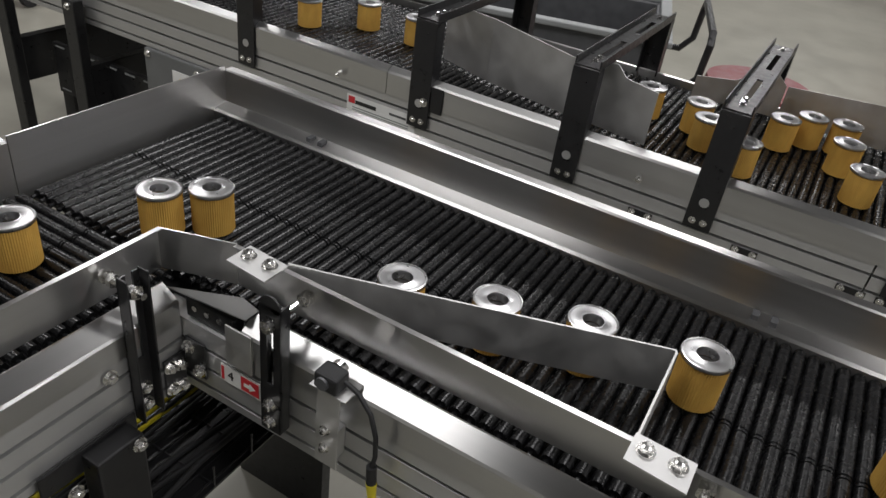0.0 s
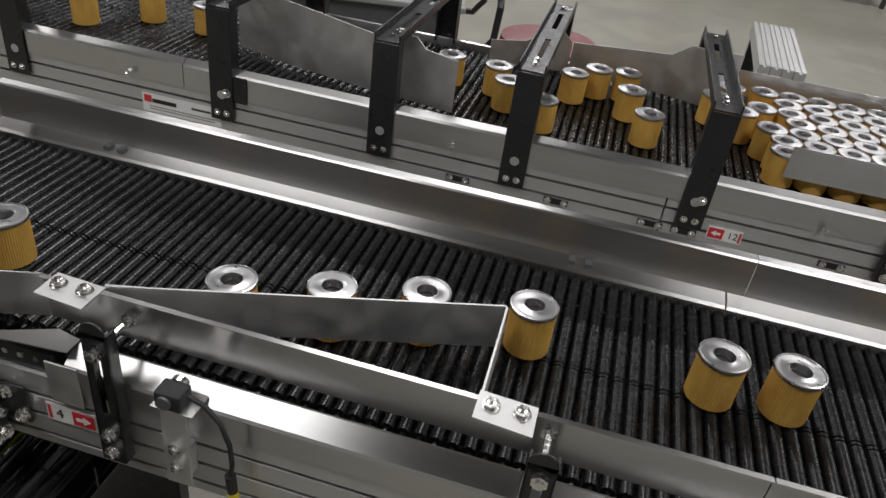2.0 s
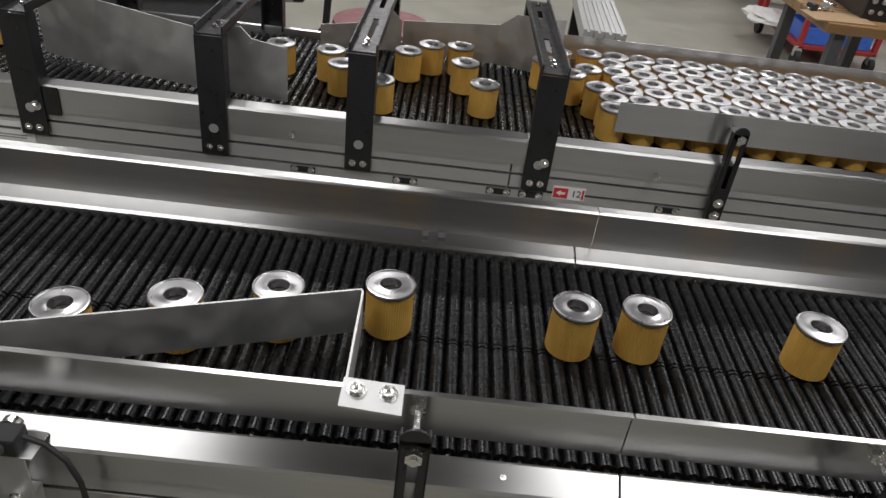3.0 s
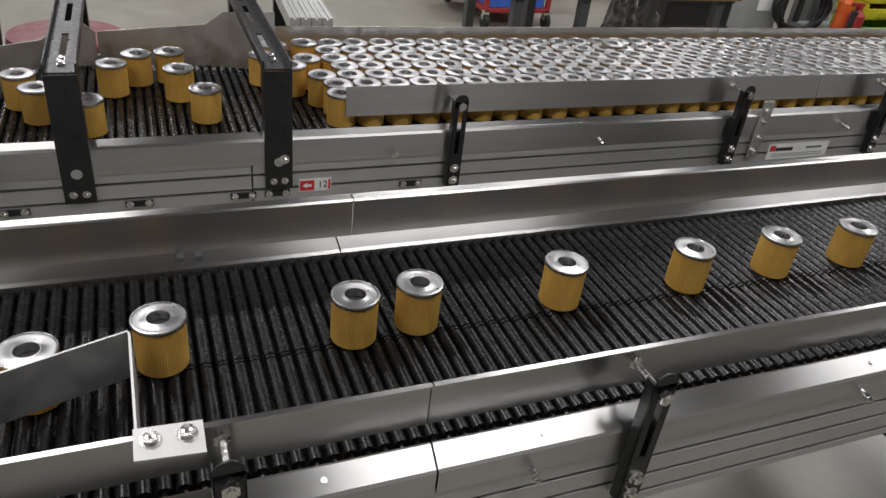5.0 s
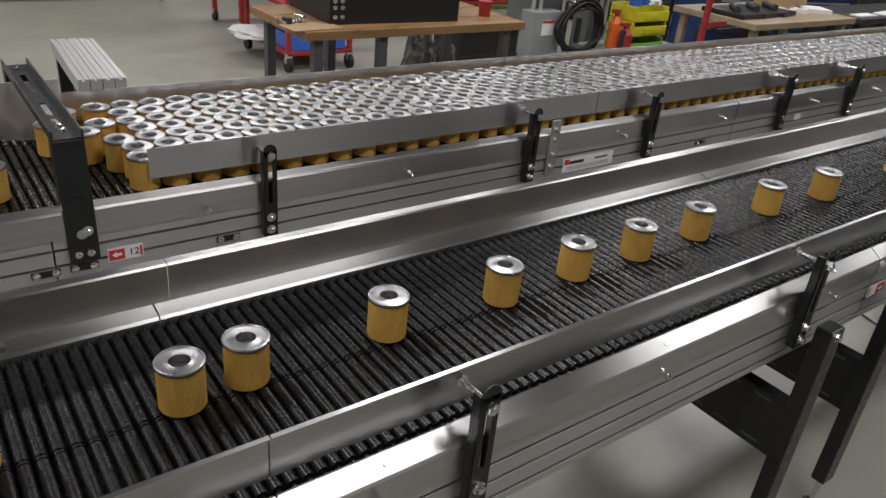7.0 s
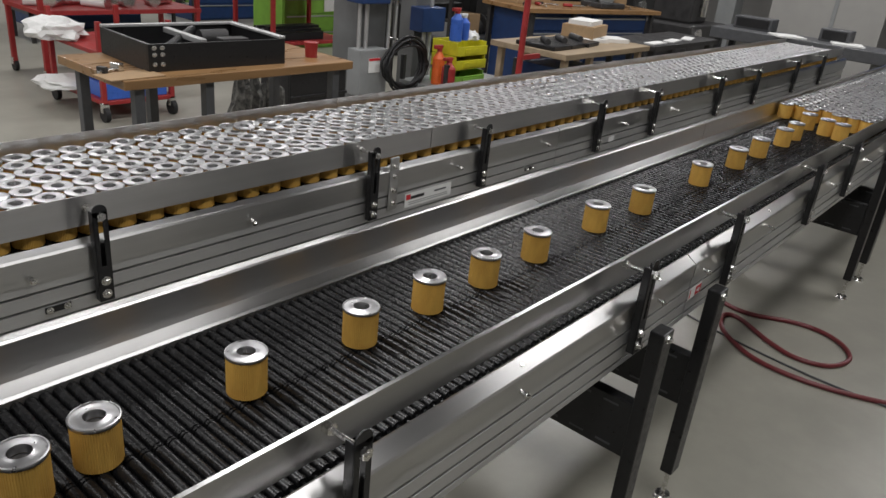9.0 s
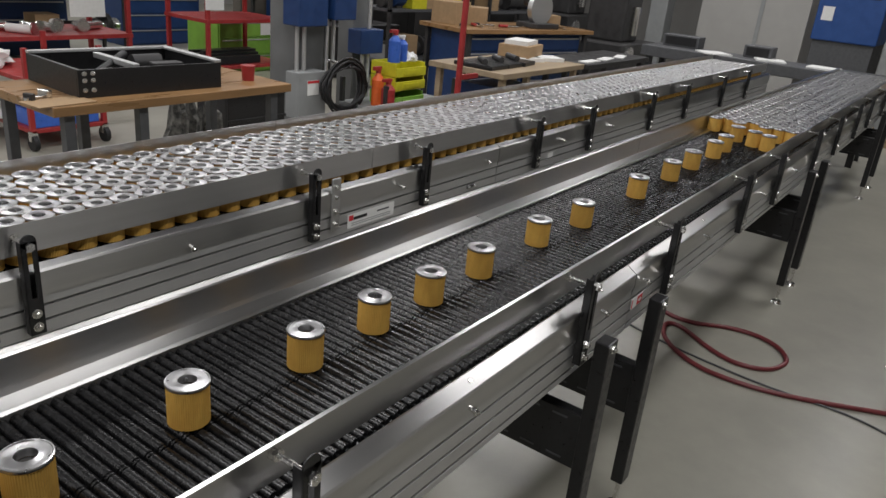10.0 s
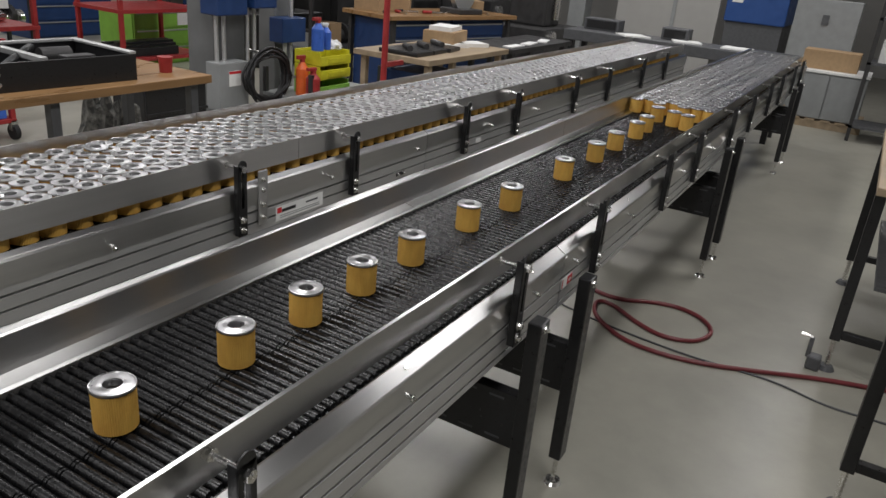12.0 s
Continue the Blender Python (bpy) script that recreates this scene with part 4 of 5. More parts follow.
for k in range(5):
    bar = thing("steel_profile", pose(5.05, 6.25 + k * 0.1, 0.26), "long black steel profile lying on the red rack", "profile", "black profiles")
    part("bar", solid(box, 0, 0.65 + 0.05 * k, 0, 0.07, 0, 0.09 + 0.02 * (k % 3), 0.004), BLACK, bar)
drawer_cabinet(5.68, 7.0, 1.05, 0.6, 0.66, 0, 3, GREEN, "lime green metal drawer cabinet")
papr = thing("paper_sign", pose(6.45, 6.98, 0.46), "white paper taped to the green cabinet", "sign")
part("paper_panel", solid(box, -0.12, 0.12, -0.002, 0.03, 0.0, 0.18), PAPER_WHITE, papr)
drawer_cabinet(3.6, 9.0, 1.3, 0.7, 0.9, 0, 4, BLUE, "dark blue drawer cabinet in the workshop")
drawer_cabinet(5.9, 9.4, 1.3, 0.7, 0.9, 0, 4, BLUE, "dark blue drawer cabinet beside the racks")

# steel column with switch boxes, conduits and a cable coil
col = tagged(part("column", solid(box, 4.12, 4.46, 4.0, 4.3, 0, TOP, 0.006), COLUMN_GREY), "grey painted steel column of the hall", "column", kind="structure")
boxes = thing("switch_box", pose(0, 0, 0), "grey and blue electrical boxes with conduits on the column", "switch box")
gb = part("disconnect", solid(box, 4.02, 4.34, 3.84, 3.995, 0.25, 0.63, 0.006), GREY, boxes, "grey disconnect box")
sg = part("label", solid(box, 4.12, 4.25, 3.836, 3.84, 0.44, 0.56), PAPER_WHITE, gb)
part("red_bar", solid(box, 4.12, 4.25, 3.834, 3.836, 0.54, 0.56), LABEL_RED, sg)
part("blue_box", solid(box, 3.98, 4.30, 3.80, 3.995, 1.0, 1.55, 0.01), BLUE, boxes, "dark blue control box")
part("blue_box", solid(box, 4.36, 4.62, 3.78, 3.995, 1.05, 1.5, 0.01), BLUE, boxes, "dark blue control box")
for x in (4.08, 4.16, 4.42, 4.50):
    part("conduit", solid(cyl, (x, 3.93, 0.6), (x, 3.93, 1.05), 0.018, 12), ALU, boxes, "", True)
coil = thing("cable_coil", pose(4.49, 3.78, 0.50), "black cable coiled and hung on the column", "cable")
for k in range(11):
    r = random.Random(60 + k)
    bm = bmesh.new()
    ra, rb = 0.23 + r.uniform(-0.05, 0.05), 0.21 + r.uniform(-0.05, 0.04)
    tube(bm, [(ra * math.cos(a * math.tau / 28) + r.uniform(-0.004, 0.004), r.uniform(-0.01, 0.01) - 0.012 * (k % 5), rb * math.sin(a * math.tau / 28)) for a in range(29)], 0.011, 6)
    part("loop", bm, RUBBER, coil, "", True)
part("hook", solid(cyl, (0, 0.24, 0.19), (0, -0.07, 0.19), 0.012, 8), ZINC, coil)
col2 = tagged(part("column", solid(box, 5.10, 5.36, 4.25, 4.45, 0, TOP, 0.006), COLUMN_GREY), "grey painted steel column with conduits", "column", kind="structure")
bb = thing("switch_box", pose(0, 0, 0), "small dark blue switch box with a conduit on the column", "switch box")
part("blue_box", solid(box, 5.02, 5.34, 4.08, 4.245, 0.70, 0.92, 0.008), BLUE, bb)
part("conduit", solid(cyl, (5.14, 4.16, 0.28), (5.14, 4.16, 0.72), 0.02, 12), ALU, bb, "", True)
part("conduit", solid(cyl, (5.22, 4.16, 0.28), (5.22, 4.16, 2.6), 0.02, 12), ALU, bb, "", True)

# parts cart with bins and bottles
cart(4.62, 3.40, 1.05, 0.55, 0, "grey steel parts cart between the benches", GREY, DARK, (0.12, 0.30))
for k, (z, mt, lb) in enumerate(((0.335, GREEN, "lime green stacking bin on the parts cart"), (0.475, YELLOW, "yellow stacking bin on the stack"), (0.595, YELLOW, "yellow stacking bin on top of the stack"))):
    b = thing("stacking_bin", pose(4.84, 3.48, z), lb, "bin", "stacking bins")
    bm = bmesh.new()
    h = 0.115
    for a in ((0, 0.42, 0, 0.015, 0, h * 0.7), (0, 0.42, 0.285, 0.30, 0, h), (0, 0.015, 0.015, 0.285, 0, h), (0.405, 0.42, 0.015, 0.285, 0, h), (0.015, 0.405, 0.015, 0.285, 0, 0.012)):
        box(bm, *a, 0.003)
    part("shell", bm, mt, b)
    part("label_lip", solid(box, 0.1, 0.32, -0.006, 0.0, 0.02, 0.06), mt, b)


def bottle(x, y, z, r, h, material, cap_material, label):
    b = thing("bottle", pose(x, y, z), label, "bottle", "bottles")
    bm = bmesh.new()
    cyl(bm, (0, 0, 0), (0, 0, h * 0.68), r, 20)
    cyl(bm, (0, 0, h * 0.68), (0, 0, h * 0.86), r, 20, r * 0.35)
    part("flask", bm, material, b, "", True)
    part("cap", solid(cyl, (0, 0, h * 0.86), (0, 0, h), r * 0.42, 14), cap_material, b)
    part("spray_head", solid(box, -r * 1.2, r * 0.5, -r * 0.3, r * 0.3, h * 0.93, h * 1.03, 0.004), cap_material, b)


bottle(4.91, 3.58, 0.715, 0.055, 0.27, BLUE_LIGHT, RED, "blue spray bottle standing on the yellow bin")
bottle(5.04, 3.60, 0.715, 0.05, 0.22, BLUE_LIGHT, WHITE, "blue and white bottle standing on the yellow bin")
bottle(4.76, 3.62, 0.34, 0.055, 0.33, ORANGE, RED, "orange cleaner bottle beside the bins")
bottle(4.69, 3.44, 0.34, 0.06, 0.26, RED, RED, "red bottle standing on the parts cart")
crumpled(5.13, 3.6, 0.71, 0.09, 0.08, 0.05, "crumpled white wiping cloth on the bin", PAPER_WHITE, 9, "cloth", "cloth")
pole = thing("pole", pose(3.93, 2.2, 0), "tall red painted steel pole", "pole")
part("tube", solid(cyl, (0, 0, 0.02), (0, 0, 3.0), 0.021, 14), RED, pole, "", True)
part("base_plate", solid(cyl, (0, 0, 0), (0, 0, 0.02), 0.13, 20), RED, pole)
part("arm", solid(box, 0.02, 0.22, -0.012, 0.012, 0.86, 0.89), RED, pole)

# tool benches with papers, boxes and the saw
work_bench(4.85, 2.40, 1.45, 0.75, 0.80, 0, "tool bench with a pale timber top and legs", PALE_WOOD, PALE_WOOD)
drawer_cabinet(5.2, 2.60, 0.55, 0.45, 0.62, 0, 3, BLUE, "dark blue drawer cabinet under the tool bench")
for k in range(6):
    r = random.Random(80 + k)
    p = thing("paper_stack", pose(5.3 + 0.13 * k + r.uniform(-0.04, 0.04), 2.5 + r.uniform(0, 0.35), 0.80, 0, 0, r.uniform(-40, 40)), "white papers lying on the tool bench", "paper", "papers on the bench")
    part("ream", solid(box, 0, 0.3, 0, 0.22, 0, 0.012 + 0.02 * (k % 2)), PAPER_WHITE, p)
for k in range(3):
    p = thing("parts_tray", pose(4.9 + 0.27 * k, 2.55, 0.80, 0, 0, 5 * k), "black parts tray with machine parts on the bench", "tray", "parts trays")
    part("tray", solid(box, 0, 0.26, 0, 0.38, 0, 0.035, 0.008), BLACK, p)
    part("machine_part", solid(cyl, (0.05, 0.1, 0.055), (0.2, 0.25, 0.055), 0.025, 12), DARK, p)
bx_ = thing("cardboard_box", pose(5.78, 2.72, 0.80, 0, 0, 12), "open brown cardboard box with papers on the bench", "box")
part("carton", solid(box, 0, 0.42, 0, 0.3, 0, 0.13, 0.004), CARD, bx_)
part("paper_ream", solid(box, 0.04, 0.36, 0.04, 0.26, 0.131, 0.17), PAPER_WHITE, bx_)
work_bench(6.5, 3.9, 2.2, 0.8, 0.92, -12, "long tool bench with a timber top", WOOD, DARK)
for k in range(2):
    drawer_cabinet(6.63 + 0.98 * k, 3.98 - 0.21 * k, 0.95, 0.6, 0.86, -12, 5, BLUE, "dark blue drawer cabinet under the timber bench")
saw = thing("chop_saw", pose(7.95, 3.85, 0.92, 0, 0, -12), "chop saw with a bright round blade guard", "saw")
part("base", solid(box, -0.2, 0.2, -0.15, 0.2, 0, 0.06, 0.01), DARK, saw)
part("blade_guard", solid(cyl, (0, -0.02, 0.22), (0, 0.05, 0.22), 0.19, 32), ALU, saw, "round bright blade guard", True)
part("motor", solid(cyl, (0, 0.05, 0.30), (0, 0.24, 0.30), 0.07, 18), DARK, saw, "", True)
part("handle", solid(box, -0.03, 0.03, -0.03, 0.2, 0.40, 0.47, 0.012), BLACK, saw)
for k, (x, y, s) in enumerate(((6.75, 4.25, 0.30), (7.15, 4.1, 0.24), (8.3, 3.75, 0.18))):
    b = thing("cardboard_box", pose(x, y, 0.92, 0, 0, 10 + 20 * k), "brown cardboard box standing on the timber bench", "box", "cardboard boxes")
    part("carton", solid(box, 0, s * 1.3, 0, s, 0, s * 0.8, 0.004), CARD, b)
work_bench(6.3, 2.35, 1.5, 0.55, 0.80, 0, "narrow side bench with loose white papers", DARK, DARK)
for k in range(3):
    p = thing("paper_stack", pose(6.4 + 0.42 * k, 2.42, 0.80, 0, 0, 8 * k), "white paper sheets on the side bench", "paper", "papers on the side bench")
    part("ream", solid(box, 0, 0.3, 0, 0.1, 0, 0.01), PAPER_WHITE, p)


def machine_block(x, y, w, d, h, label, material=DARK, extra=True, seed=0):
    m = thing("machine_tool", pose(x, y, 0), label, "machine", "machine tools")
    r = random.Random(seed)
    part("bed", solid(box, 0, w, 0, d, 0, h * 0.55, 0.02), material, m)
    part("head", solid(box, w * 0.25, w * 0.7, d * 0.2, d * 0.9, h * 0.55, h, 0.03), material, m)
    part("spindle", solid(cyl, (w * 0.48, d * 0.15, h * 0.9), (w * 0.48, d * 0.15, h * 0.62), 0.06, 16), ZINC, m)
    part("wheel", solid(cyl, (w * 0.2, -0.03, h * 0.45), (w * 0.2, 0.0, h * 0.45), 0.10, 20), ZINC, m)
    return m


machine_block(9.3, 3.3, 1.2, 0.8, 1.35, "dark machine tool behind the benches", DARK, seed=1)
machine_block(9.4, 6.0, 1.6, 0.9, 1.5, "dark milling machine in the workshop", DARK, seed=2)
machine_block(6.9, 6.2, 1.3, 0.8, 1.2, "dark machine tool beside the benches", DARK, seed=3)
machine_block(10.6, 4.8, 1.3, 0.9, 1.7, "dark machine tool near the pillar", DARK, seed=4)
tagged(part("column", solid(box, 12.6, 12.95, 4.0, 4.3, 0, TOP, 0.01), GREY), "grey steel pillar of the hall", "column", kind="structure")
tagged(part("partition", solid(box, 7.0, X1, 8.2, 8.35, 0, 3.2), TAN_WALL), "tan brown partition wall behind the machines", "wall", kind="structure")
for k in range(4):
    b = thing("cabinet", pose(7.4 + 2.1 * k, 7.5, 0), "tall dark steel cabinet against the partition", "cabinet", "tall cabinets")
    part("body", solid(box, 0, 1.0, 0.02, 0.6, 0, 1.9, 0.006), DARK if k % 2 else BLUE, b)
    for s in (0, 1):
        d = part("door", solid(box, 0.01 + s * 0.495, 0.485 + s * 0.495, 0, 0.018, 0.03, 1.87, 0.004), DARK if k % 2 else BLUE, b)
        part("handle", solid(box, 0.45 + s * 0.07, 0.47 + s * 0.07, -0.02, 0.0, 0.9, 1.1), ZINC, d)

# far end: cross conveyor, white door, blue press, cabinets
end = thing("transfer_conveyor", pose(0, 0, 0), "grey cross conveyor with papers at the end of the lines", "conveyor")
part("bed", solid(box, 8.15, 8.7, 0.1, 2.6, 0.78, 0.90, 0.01), DARK_GREY, end)
for y in (0.2, 1.4, 2.5):
    for x in (8.2, 8.64):
        part("leg", solid(box, x - 0.03, x + 0.03, y - 0.03, y + 0.03, 0, 0.78), BLACK, end)
for k, (x, y) in enumerate(((8.25, 0.55), (8.3, 1.05), (8.25, 1.6))):
    p = thing("paper_stack", pose(x, y, 0.90, 0, 0, 20 * k), "white sheets lying on the cross conveyor", "paper", "papers at the end")
    part("ream", solid(box, 0, 0.3, 0, 0.3, 0, 0.015), PAPER_WHITE, p)
for k, (y, w) in enumerate(((2.05, 0.42), (1.25, 0.3))):
    b = thing("control_box", pose(8.45, y, 0.90), "dark grey control box on the cross conveyor", "control box", "control boxes")
    part("casing", solid(box, 0, 0.22, 0, w, 0, 0.13, 0.01), DARK_GREY, b)
    part("panel", solid(box, -0.004, 0, 0.03, w - 0.03, 0.02, 0.11), BLACK, b)
tagged(part("door_1", solid(box, 12.5, 12.56, 1.75, 3.4, 0, 2.6, 0.004), WALL), "large pale painted sliding door", "door", kind="structure")
part("frame", solid(box, 12.485, 12.5, 2.42, 2.48, 0, 2.6), GREY, bpy.data.objects["door_1"])
press = thing("press_machine", pose(12.5, 0, 0), "large dark blue machine with a white notice", "machine")
part("body", solid(box, 0, 1.2, 0.75, 1.66, 0.96, 2.6, 0.02), BRIGHT_BLUE, press)
part("base", solid(box, 0.05, 1.2, 0.78, 1.63, 0, 0.96), DARK_GREY, press)
part("window", solid(box, -0.012, 0, 0.85, 1.3, 1.6, 2.2, 0.004), DARK, press)
part("notice", solid(box, -0.006, 0, 1.42, 1.58, 1.25, 1.45), PAPER_WHITE, press)
pallet = thing("pallet", pose(9.75, -0.66, 0), "low timber pallet under the grey cabinet", "pallet")
for k in range(6):
    part("board", solid(box, 0.0, 0.9, k * 0.17, k * 0.17 + 0.11, 0.085, 0.105), PALE_WOOD, pallet)
for x in (0.02, 0.4, 0.8):
    part("runner", solid(box, x, x + 0.08, 0.0, 0.96, 0.0, 0.085), PALE_WOOD, pallet)
cab = thing("cabinet", pose(9.78, -0.60, 0.105), "grey steel two-door cabinet on a pallet", "cabinet")
part("body", solid(box, 0.02, 0.7, 0, 0.82, 0, 0.54, 0.006), GREY, cab)
for s in (0, 1):
    part("door", solid(box, 0, 0.018, 0.01 + s * 0.405, 0.40 + s * 0.405, 0.01, 0.52, 0.003), GREY, cab)
part("top", solid(box, -0.01, 0.71, -0.01, 0.83, 0.54, 0.565), WHITE, cab)
cab2 = thing("cabinet", pose(10.6, -0.30, 0), "tall grey steel cabinet standing behind the pallet", "cabinet")
part("body", solid(box, 0.0, 0.5, 0, 0.75, 0, 1.45, 0.008), GREY, cab2)
part("latch", solid(box, -0.015, 0.0, 0.34, 0.42, 1.15, 1.27), DARK_GREY, cab2)
b = thing("cardboard_box", pose(9.95, -0.45, 0.671), "brown cardboard carton on the grey cabinet", "box")
part("carton", solid(box, 0, 0.35, 0, 0.62, 0, 0.22, 0.004), CARD, b)
rack = thing("shelf_rack", pose(9.3, -1.50, 0), "dark steel shelf rack with boxes and plastic film", "shelf")
for x in (0, 0.5):
    for y in (0, 0.95):
        part("post", solid(box, x - 0.02, x + 0.02, y - 0.02, y + 0.02, 0, 2.1), DARK, rack)
for z in (0.15, 0.85, 1.32):
    part("shelf", solid(box, -0.02, 0.52, -0.02, 0.97, z, z + 0.03), DARK_GREY, rack)
for k, (y, z, mt, lb) in enumerate(((0.35, 0.88, GREEN, "green"), (0.6, 0.88, WHITE, "white"), (0.1, 0.88, CARD, "brown"), (0.5, 1.35, WHITE, "white"), (0.1, 1.35, CARD, "brown"), (0.3, 0.18, CARD, "brown"))):
    b = thing("carton", pose(9.35, -1.45 + y, z, 0, 0, 0), lb + " carton standing on the dark shelf rack", "box", "cartons on the rack")
    part("carton_body", solid(box, 0, 0.3, 0, 0.22, 0, 0.24, 0.004), mt, b)

# the table beside the walkway
table = thing("work_table", pose(0, 0, 0), "black steel framed table with a pale wooden top", "table")
part("table_top", solid(box, 3.1, 4.7, -2.0, -0.79, 0.865, 0.90, 0.004), PALE_WOOD, table)
def table_leg(x, y, owner):
    """one square leg with its levelling screw and foot"""
    lg = part("leg", solid(box, x - 0.022, x + 0.022, y - 0.022, y + 0.022, 0.155, 0.865, 0.003), BLACK, owner)
    part("foot_screw", solid(cyl, (x, y, 0.02), (x, y, 0.16), 0.011, 12), ZINC, lg)
    part("foot", solid(cyl, (x, y, 0), (x, y, 0.02), 0.04, 18, 0.028), DARK_GREY, lg)


for x in (3.24, 4.45):
    for y in (-0.815, -1.95):
        table_leg(x, y, table)
    part("cross_bar", solid(box, x - 0.018, x + 0.018, -1.93, -0.837, 0.165, 0.20, 0.003), BLACK, table)
bench = thing("work_bench", pose(0, 0, 0), "black steel framed bench beside the red hose", "bench")
part("bench_top", solid(box, 1.0, 2.24, -2.1, -0.90, 0.865, 0.90, 0.004), PALE_WOOD, bench)
for x in (1.05, 2.2):
    for y in (-0.925, -2.06):
        table_leg(x, y, bench)
    part("cross_bar", solid(box, x - 0.018, x + 0.018, -2.038, -0.947, 0.165, 0.20, 0.003), BLACK, bench)
part("shelf", solid(box, 3.25, 4.4, -1.9, -0.9, 0.42, 0.44), DARK_GREY, table)
part("rail", solid(box, 3.26, 4.43, -0.83, -0.80, 0.80, 0.862), BLACK, table)
clamp = thing("floor_clamp", pose(3.2, -0.79, 0), "dark cast levelling clamp at the table leg", "clamp")
part("block", solid(box, -0.03, 0.03, 0.0, 0.06, 0, 0.07, 0.01), DARK_GREY, clamp)
part("arm", solid(box, -0.01, 0.01, 0.05, 0.07, 0.05, 0.15, 0.004), DARK_GREY, clamp)
part("lever", solid(cyl, (0, 0.06, 0.15), (0, 0.11, 0.155), 0.008, 8), ZINC, clamp)

HOSE = [(3.60, 0.62), (3.48, 0.54), (3.38, 0.45), (3.30, 0.30), (3.30, 0.17), (3.38, 0.02), (3.40, -0.12), (3.34, -0.24), (3.22, -0.30), (3.08, -0.25), (3.03, -0.12),
        (3.08, 0.02), (3.20, 0.20), (3.18, 0.27), (3.06, 0.24), (2.96, 0.16), (2.87, 0.02), (2.85, -0.14), (2.88, -0.32), (2.96, -0.52), (3.07, -0.75), (3.15, -0.97), (3.2, -1.2), (3.1, -1.5), (2.8, -1.9)]


def smooth_line(pts, z, n=5):
    """Points along a smooth line through the given ones."""
    out = []
    for i in range(len(pts) - 1):
        p0, p1, p2, p3 = (Vector(pts[max(0, min(len(pts) - 1, j))]) for j in (i - 1, i, i + 1, i + 2))
        for k in range(n):
            t = k / n
            v = 0.5 * ((2 * p1) + (p2 - p0) * t + (2 * p0 - 5 * p1 + 4 * p2 - p3) * t * t + (3 * p1 - p0 - 3 * p2 + p3) * t ** 3)
            out.append((v.x, v.y, z))
    return out


hose = thing("air_hose", pose(0, 0, 0), "dark red rubber air hose looped on the floor", "hose")
bm = bmesh.new()
tube(bm, smooth_line(HOSE, 0.011), 0.011, 10)
part("hose_line", bm, MAROON, hose, "", True)
cord = thing("power_cord", pose(0, 0, 0), "grey power cord lying across the floor", "cord")
bm = bmesh.new()
tube(bm, smooth_line([(3.15, 0.7), (3.0, 0.28), (2.93, -0.21), (2.94, -0.61), (2.88, -0.85), (2.89, -1.1), (2.9, -1.6)], 0.005), 0.005, 8)
part("cord_line", bm, DARK_GREY, cord, "", True)
cord = thing("power_cord", pose(0, 0, 0), "black power cord lying on the floor", "cord")
bm = bmesh.new()
tube(bm, smooth_line([(-5.5, 1.4), (-4.2, 1.0), (-3.4, 0.9), (-2.6, 1.3), (-1.9, 1.9)], 0.008), 0.008, 8)
part("cord_line", bm, RUBBER, cord, "", True)

# behind the rear conveyor: tote cart, stool, profile bundle
tote = thing("tote_cart", pose(-0.90, 2.36, 0, 0, 0, 16), "large dark grey plastic tote cart with a black push bar", "cart")
bm = bmesh.new()
for a in ((-1.35, 0, 0, 0.035, 0.22, 0.74), (-1.35, 0, 0.70, 0.735, 0.22, 0.74), (-1.35, -1.315, 0.035, 0.70, 0.22, 0.74), (-0.035, 0, 0.035, 0.70, 0.22, 0.74), (-1.35, 0, 0, 0.735, 0.20, 0.24)):
    box(bm, *a, 0.008)
tub = part("tub", bm, DARK_GREY, tote)
for a in ((-1.38, 0.03, -0.03, 0.02, 0.74, 0.765), (-1.38, 0.03, 0.715, 0.765, 0.74, 0.765), (-1.38, -1.33, 0.02, 0.715, 0.74, 0.765), (-0.02, 0.03, 0.02, 0.715, 0.74, 0.765)):
    part("rim", solid(box, *a, 0.006), GREY, tub, "lighter grey rolled rim")
bm = bmesh.new()
tube(bm, [(0.03, 0.06, 0.56), (0.12, 0.06, 0.56), (0.17, 0.06, 0.62), (0.18, 0.06, 0.76), (0.18, 0.10, 0.80), (0.18, 0.64, 0.80), (0.18, 0.68, 0.76), (0.17, 0.68, 0.62), (0.12, 0.68, 0.56), (0.03, 0.68, 0.56)], 0.016, 10)
part("push_bar", bm, BLACK, tote, "black tubular push bar", True)
for x in (-1.25, -0.1):
    for y in (0.1, 0.63):
        caster(tote, x, y, 0.08)
stool = thing("stool", pose(-0.535, 2.65, 0), "round dark red shop stool on steel legs", "stool")
bm = bmesh.new()
cyl(bm, (0, 0, 0.565), (0, 0, 0.615), 0.225, 32, 0.215)
part("seat", bm, MAROON, stool, "round dark red seat", True)
for k in range(4):
    a = k * math.tau / 4 + 0.4
    part("leg", solid(cyl, (0.14 * math.cos(a), 0.14 * math.sin(a), 0.565), (0.21 * math.cos(a), 0.21 * math.sin(a), 0.0), 0.012, 10), ZINC, stool)
bundle = thing("profile_bundle", pose(0.335, 2.53, 0, 0, 0, -3), "bundle of bright aluminium profiles on a dark stand", "profiles")
for k in range(4):
    bm = bmesh.new()
    x = k * 0.047
    prism(bm, [(x, 0.66), (x + 0.044, 0.66), (x + 0.044, 0.72), (x + 0.028, 0.72), (x + 0.028, 0.712), (x + 0.016, 0.712), (x + 0.016, 0.72), (x, 0.72)], "y", 0, 0.72)
    part("profile", bm, ALU, bundle, "grooved aluminium profile")
for y in (0.1, 0.58):
    part("stand", solid(box, 0.0, 0.185, y, y + 0.04, 0.0, 0.66), BLACK, bundle)

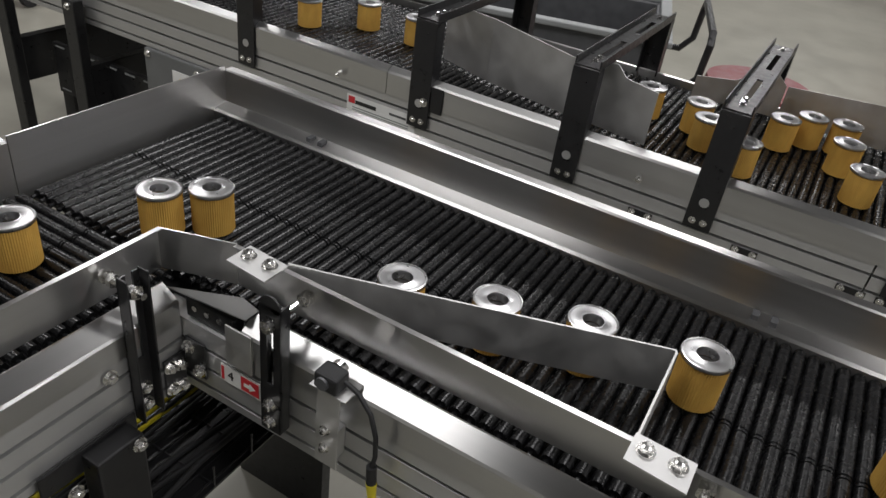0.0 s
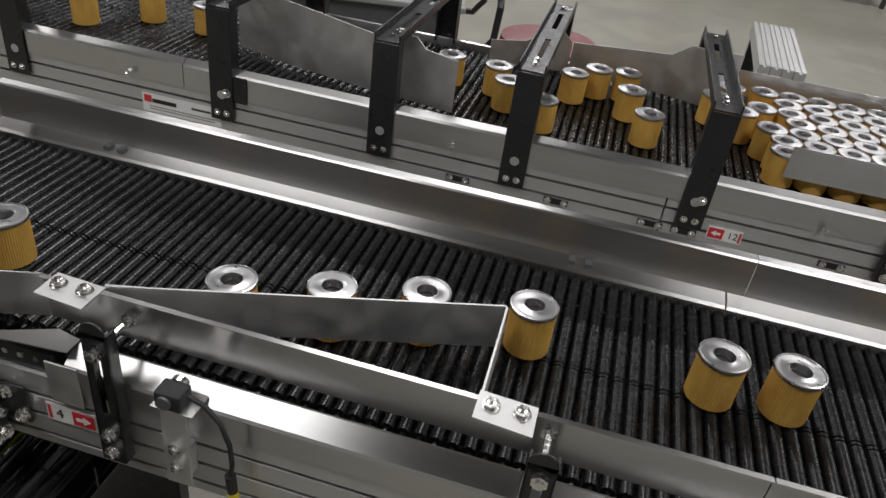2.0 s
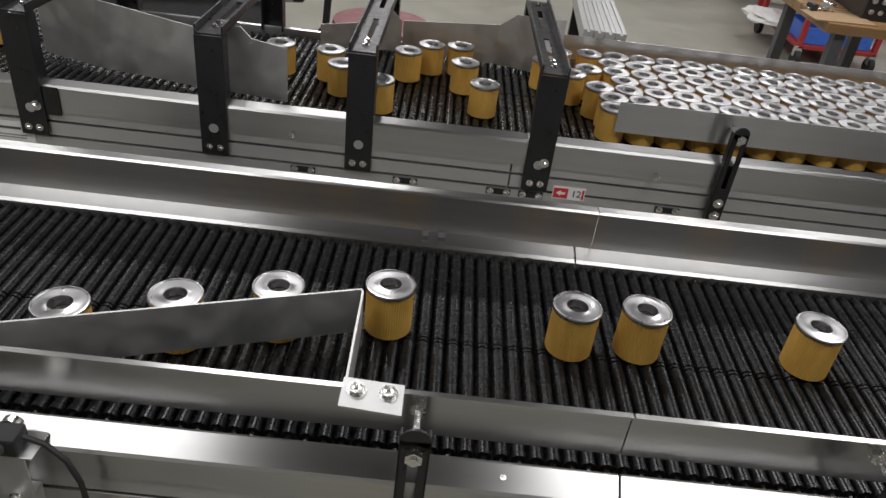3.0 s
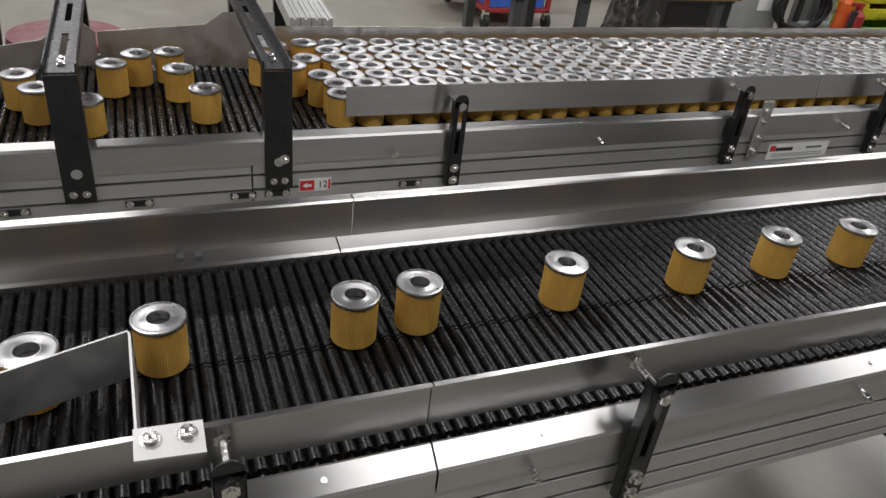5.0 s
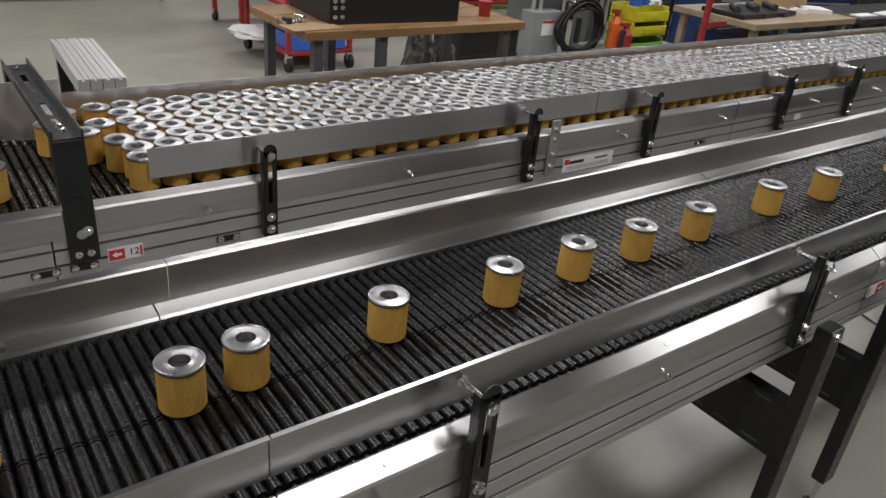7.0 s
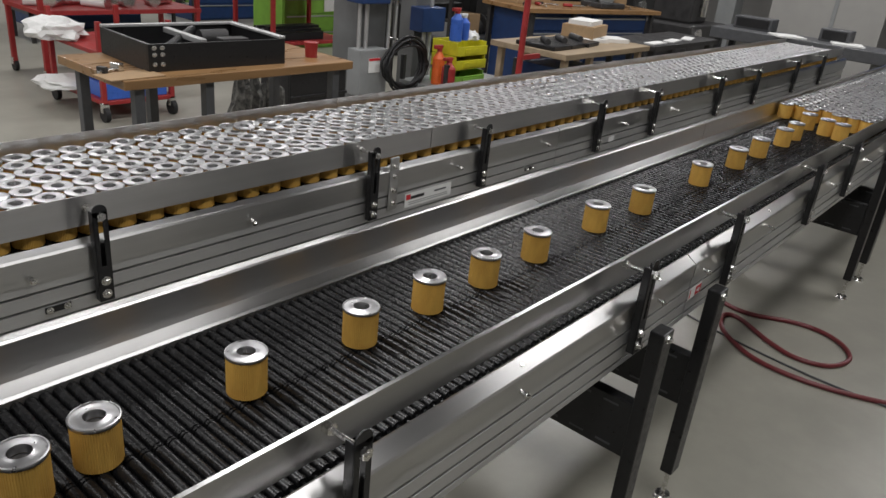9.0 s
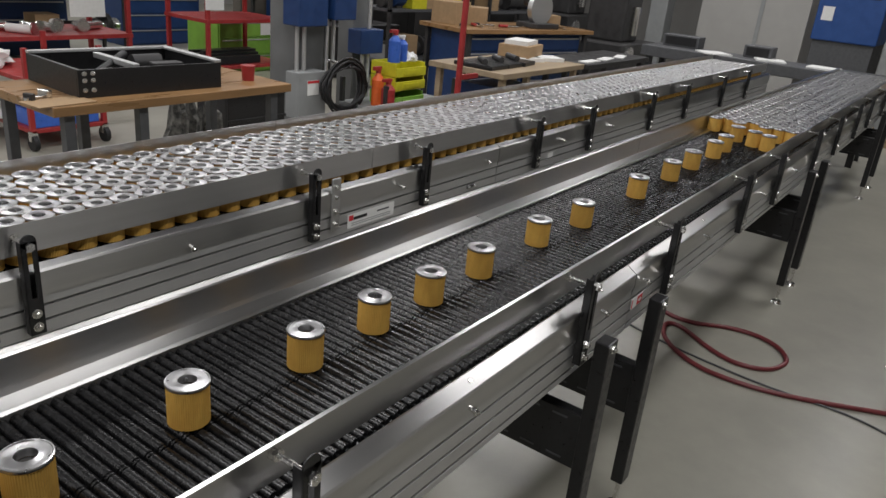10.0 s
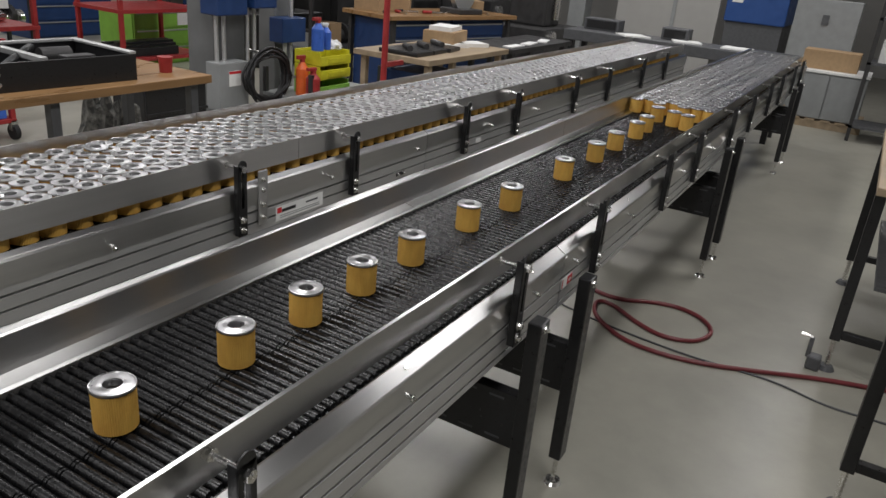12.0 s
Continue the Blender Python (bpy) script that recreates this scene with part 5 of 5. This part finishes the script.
cart(-6.2, 2.0, 1.5, 0.8, 5, "dark red cart on black casters with a blue bin", MAROON, DARK, (0.30, 0.34))
b = thing("storage_bin", pose(-5.9, 2.15, 0.375), "blue plastic bin standing on the red cart", "bin")
part("shell", solid(box, 0, 1.0, 0, 0.5, 0, 0.3, 0.02), BLUE, b)


# full shelves and loose clutter in the depth of the workshop
def clutter_rack(x, y, w, d, shelves, label, seed, turn=0):
    r = random.Random(seed)
    rk = thing("shelf_rack", pose(x, y, 0, 0, 0, turn), label, "shelf", "full racks")
    for px in (0, w):
        for py in (0, d):
            part("post", solid(box, px - 0.02, px + 0.02, py - 0.02, py + 0.02, 0, shelves[-1] + 0.5), DARK, rk)
    base = pose(x, y, 0, 0, 0, turn)
    for z in shelves:
        part("shelf", solid(box, -0.02, w + 0.02, -0.02, d + 0.02, z, z + 0.03), DARK_GREY, rk)
        px = 0.05
        while px < w - 0.3:
            bw, bh, bd = r.uniform(0.12, 0.34), r.uniform(0.10, 0.34), r.uniform(0.2, d - 0.08)
            kind = r.choice(("carton", "steel_part", "parts_bin", "motor"))
            m = base @ pose(px, r.uniform(0.02, 0.1), z + 0.03)
            if kind == "carton":
                t = thing("carton", m, "brown carton standing on a full workshop rack", "box", "rack clutter")
                part("carton_body", solid(box, 0, bw, 0, bd, 0, bh, 0.004), CARD if r.random() < 0.7 else WHITE, t)
                part("tape", solid(box, bw * 0.42, bw * 0.58, -0.001, bd, bh, bh + 0.001), PALE_WOOD, t)
            elif kind == "steel_part":
                t = thing("steel_part", m, "turned steel part lying on a full workshop rack", "machine part", "rack clutter")
                part("shaft", solid(cyl, (0.0, 0.12, bh * 0.3), (bw, 0.14, bh * 0.3), bh * 0.3, 14), ZINC if r.random() < 0.5 else DARK, t, "", True)
                part("hub", solid(cyl, (bw * 0.4, 0.12, bh * 0.4), (bw * 0.6, 0.13, bh * 0.4), bh * 0.4, 16), DARK, t, "", True)
            elif kind == "parts_bin":
                t = thing("parts_bin", m, "plastic parts bin on a full workshop rack", "bin", "rack clutter")
                mt = r.choice((RED, BLUE, DARK_GREY, GREY, YELLOW))
                part("shell", solid(box, 0, bw, 0, bd * 0.8, 0, bh * 0.6, 0.006), mt, t)
                part("content", solid(box, 0.01, bw - 0.01, 0.01, bd * 0.8 - 0.01, bh * 0.6, bh * 0.6 + 0.03, 0.01), DARK, t)
            else:
                t = thing("motor", m, "dark electric motor standing on a full workshop rack", "motor", "rack clutter")
                part("housing", solid(cyl, (0, 0.14, bh * 0.42), (bw, 0.14, bh * 0.42), bh * 0.4, 18), BLUE if r.random() < 0.4 else DARK, t, "", True)
                part("foot", solid(box, bw * 0.2, bw * 0.8, 0.05, 0.23, 0, bh * 0.08), DARK, t)
            px += bw + r.uniform(0.02, 0.10)


clutter_rack(6.75, 5.2, 1.7, 0.5, (0.35, 0.95, 1.5), "dark steel rack full of machine parts and cartons", 1)
clutter_rack(8.6, 5.0, 1.6, 0.5, (0.35, 0.95, 1.5), "dark steel rack crowded with parts bins", 2)
clutter_rack(3.2, 8.2, 2.0, 0.5, (0.3, 0.8, 1.4), "dark steel rack with motors and cartons", 3)
clutter_rack(0.4, 8.0, 1.9, 0.5, (0.3, 0.8, 1.4), "dark steel rack of mixed workshop stores", 4)
clutter_rack(6.9, 7.3, 1.8, 0.5, (0.3, 0.85, 1.45), "dark steel rack against the partition", 5)
clutter_rack(10.2, 6.6, 1.8, 0.5, (0.3, 0.85, 1.45), "dark steel rack near the machines", 6)
for k in range(7):
    r = random.Random(200 + k)
    t = thing("hand_tool", pose(6.6 + 0.28 * k, 4.05 - 0.055 * k + r.uniform(0, 0.2), 0.92, 0, 0, r.uniform(0, 180)), "hand tool lying on the timber bench", "tool", "bench tools")
    part("shaft", solid(cyl, (-0.09, 0, 0.015), (0.08, 0, 0.015), 0.011, 10), ZINC, t, "", True)
    part("grip", solid(cyl, (0.08, 0, 0.018), (0.19, 0, 0.018), 0.018, 12), RED if k % 2 else BLACK, t, "", True)
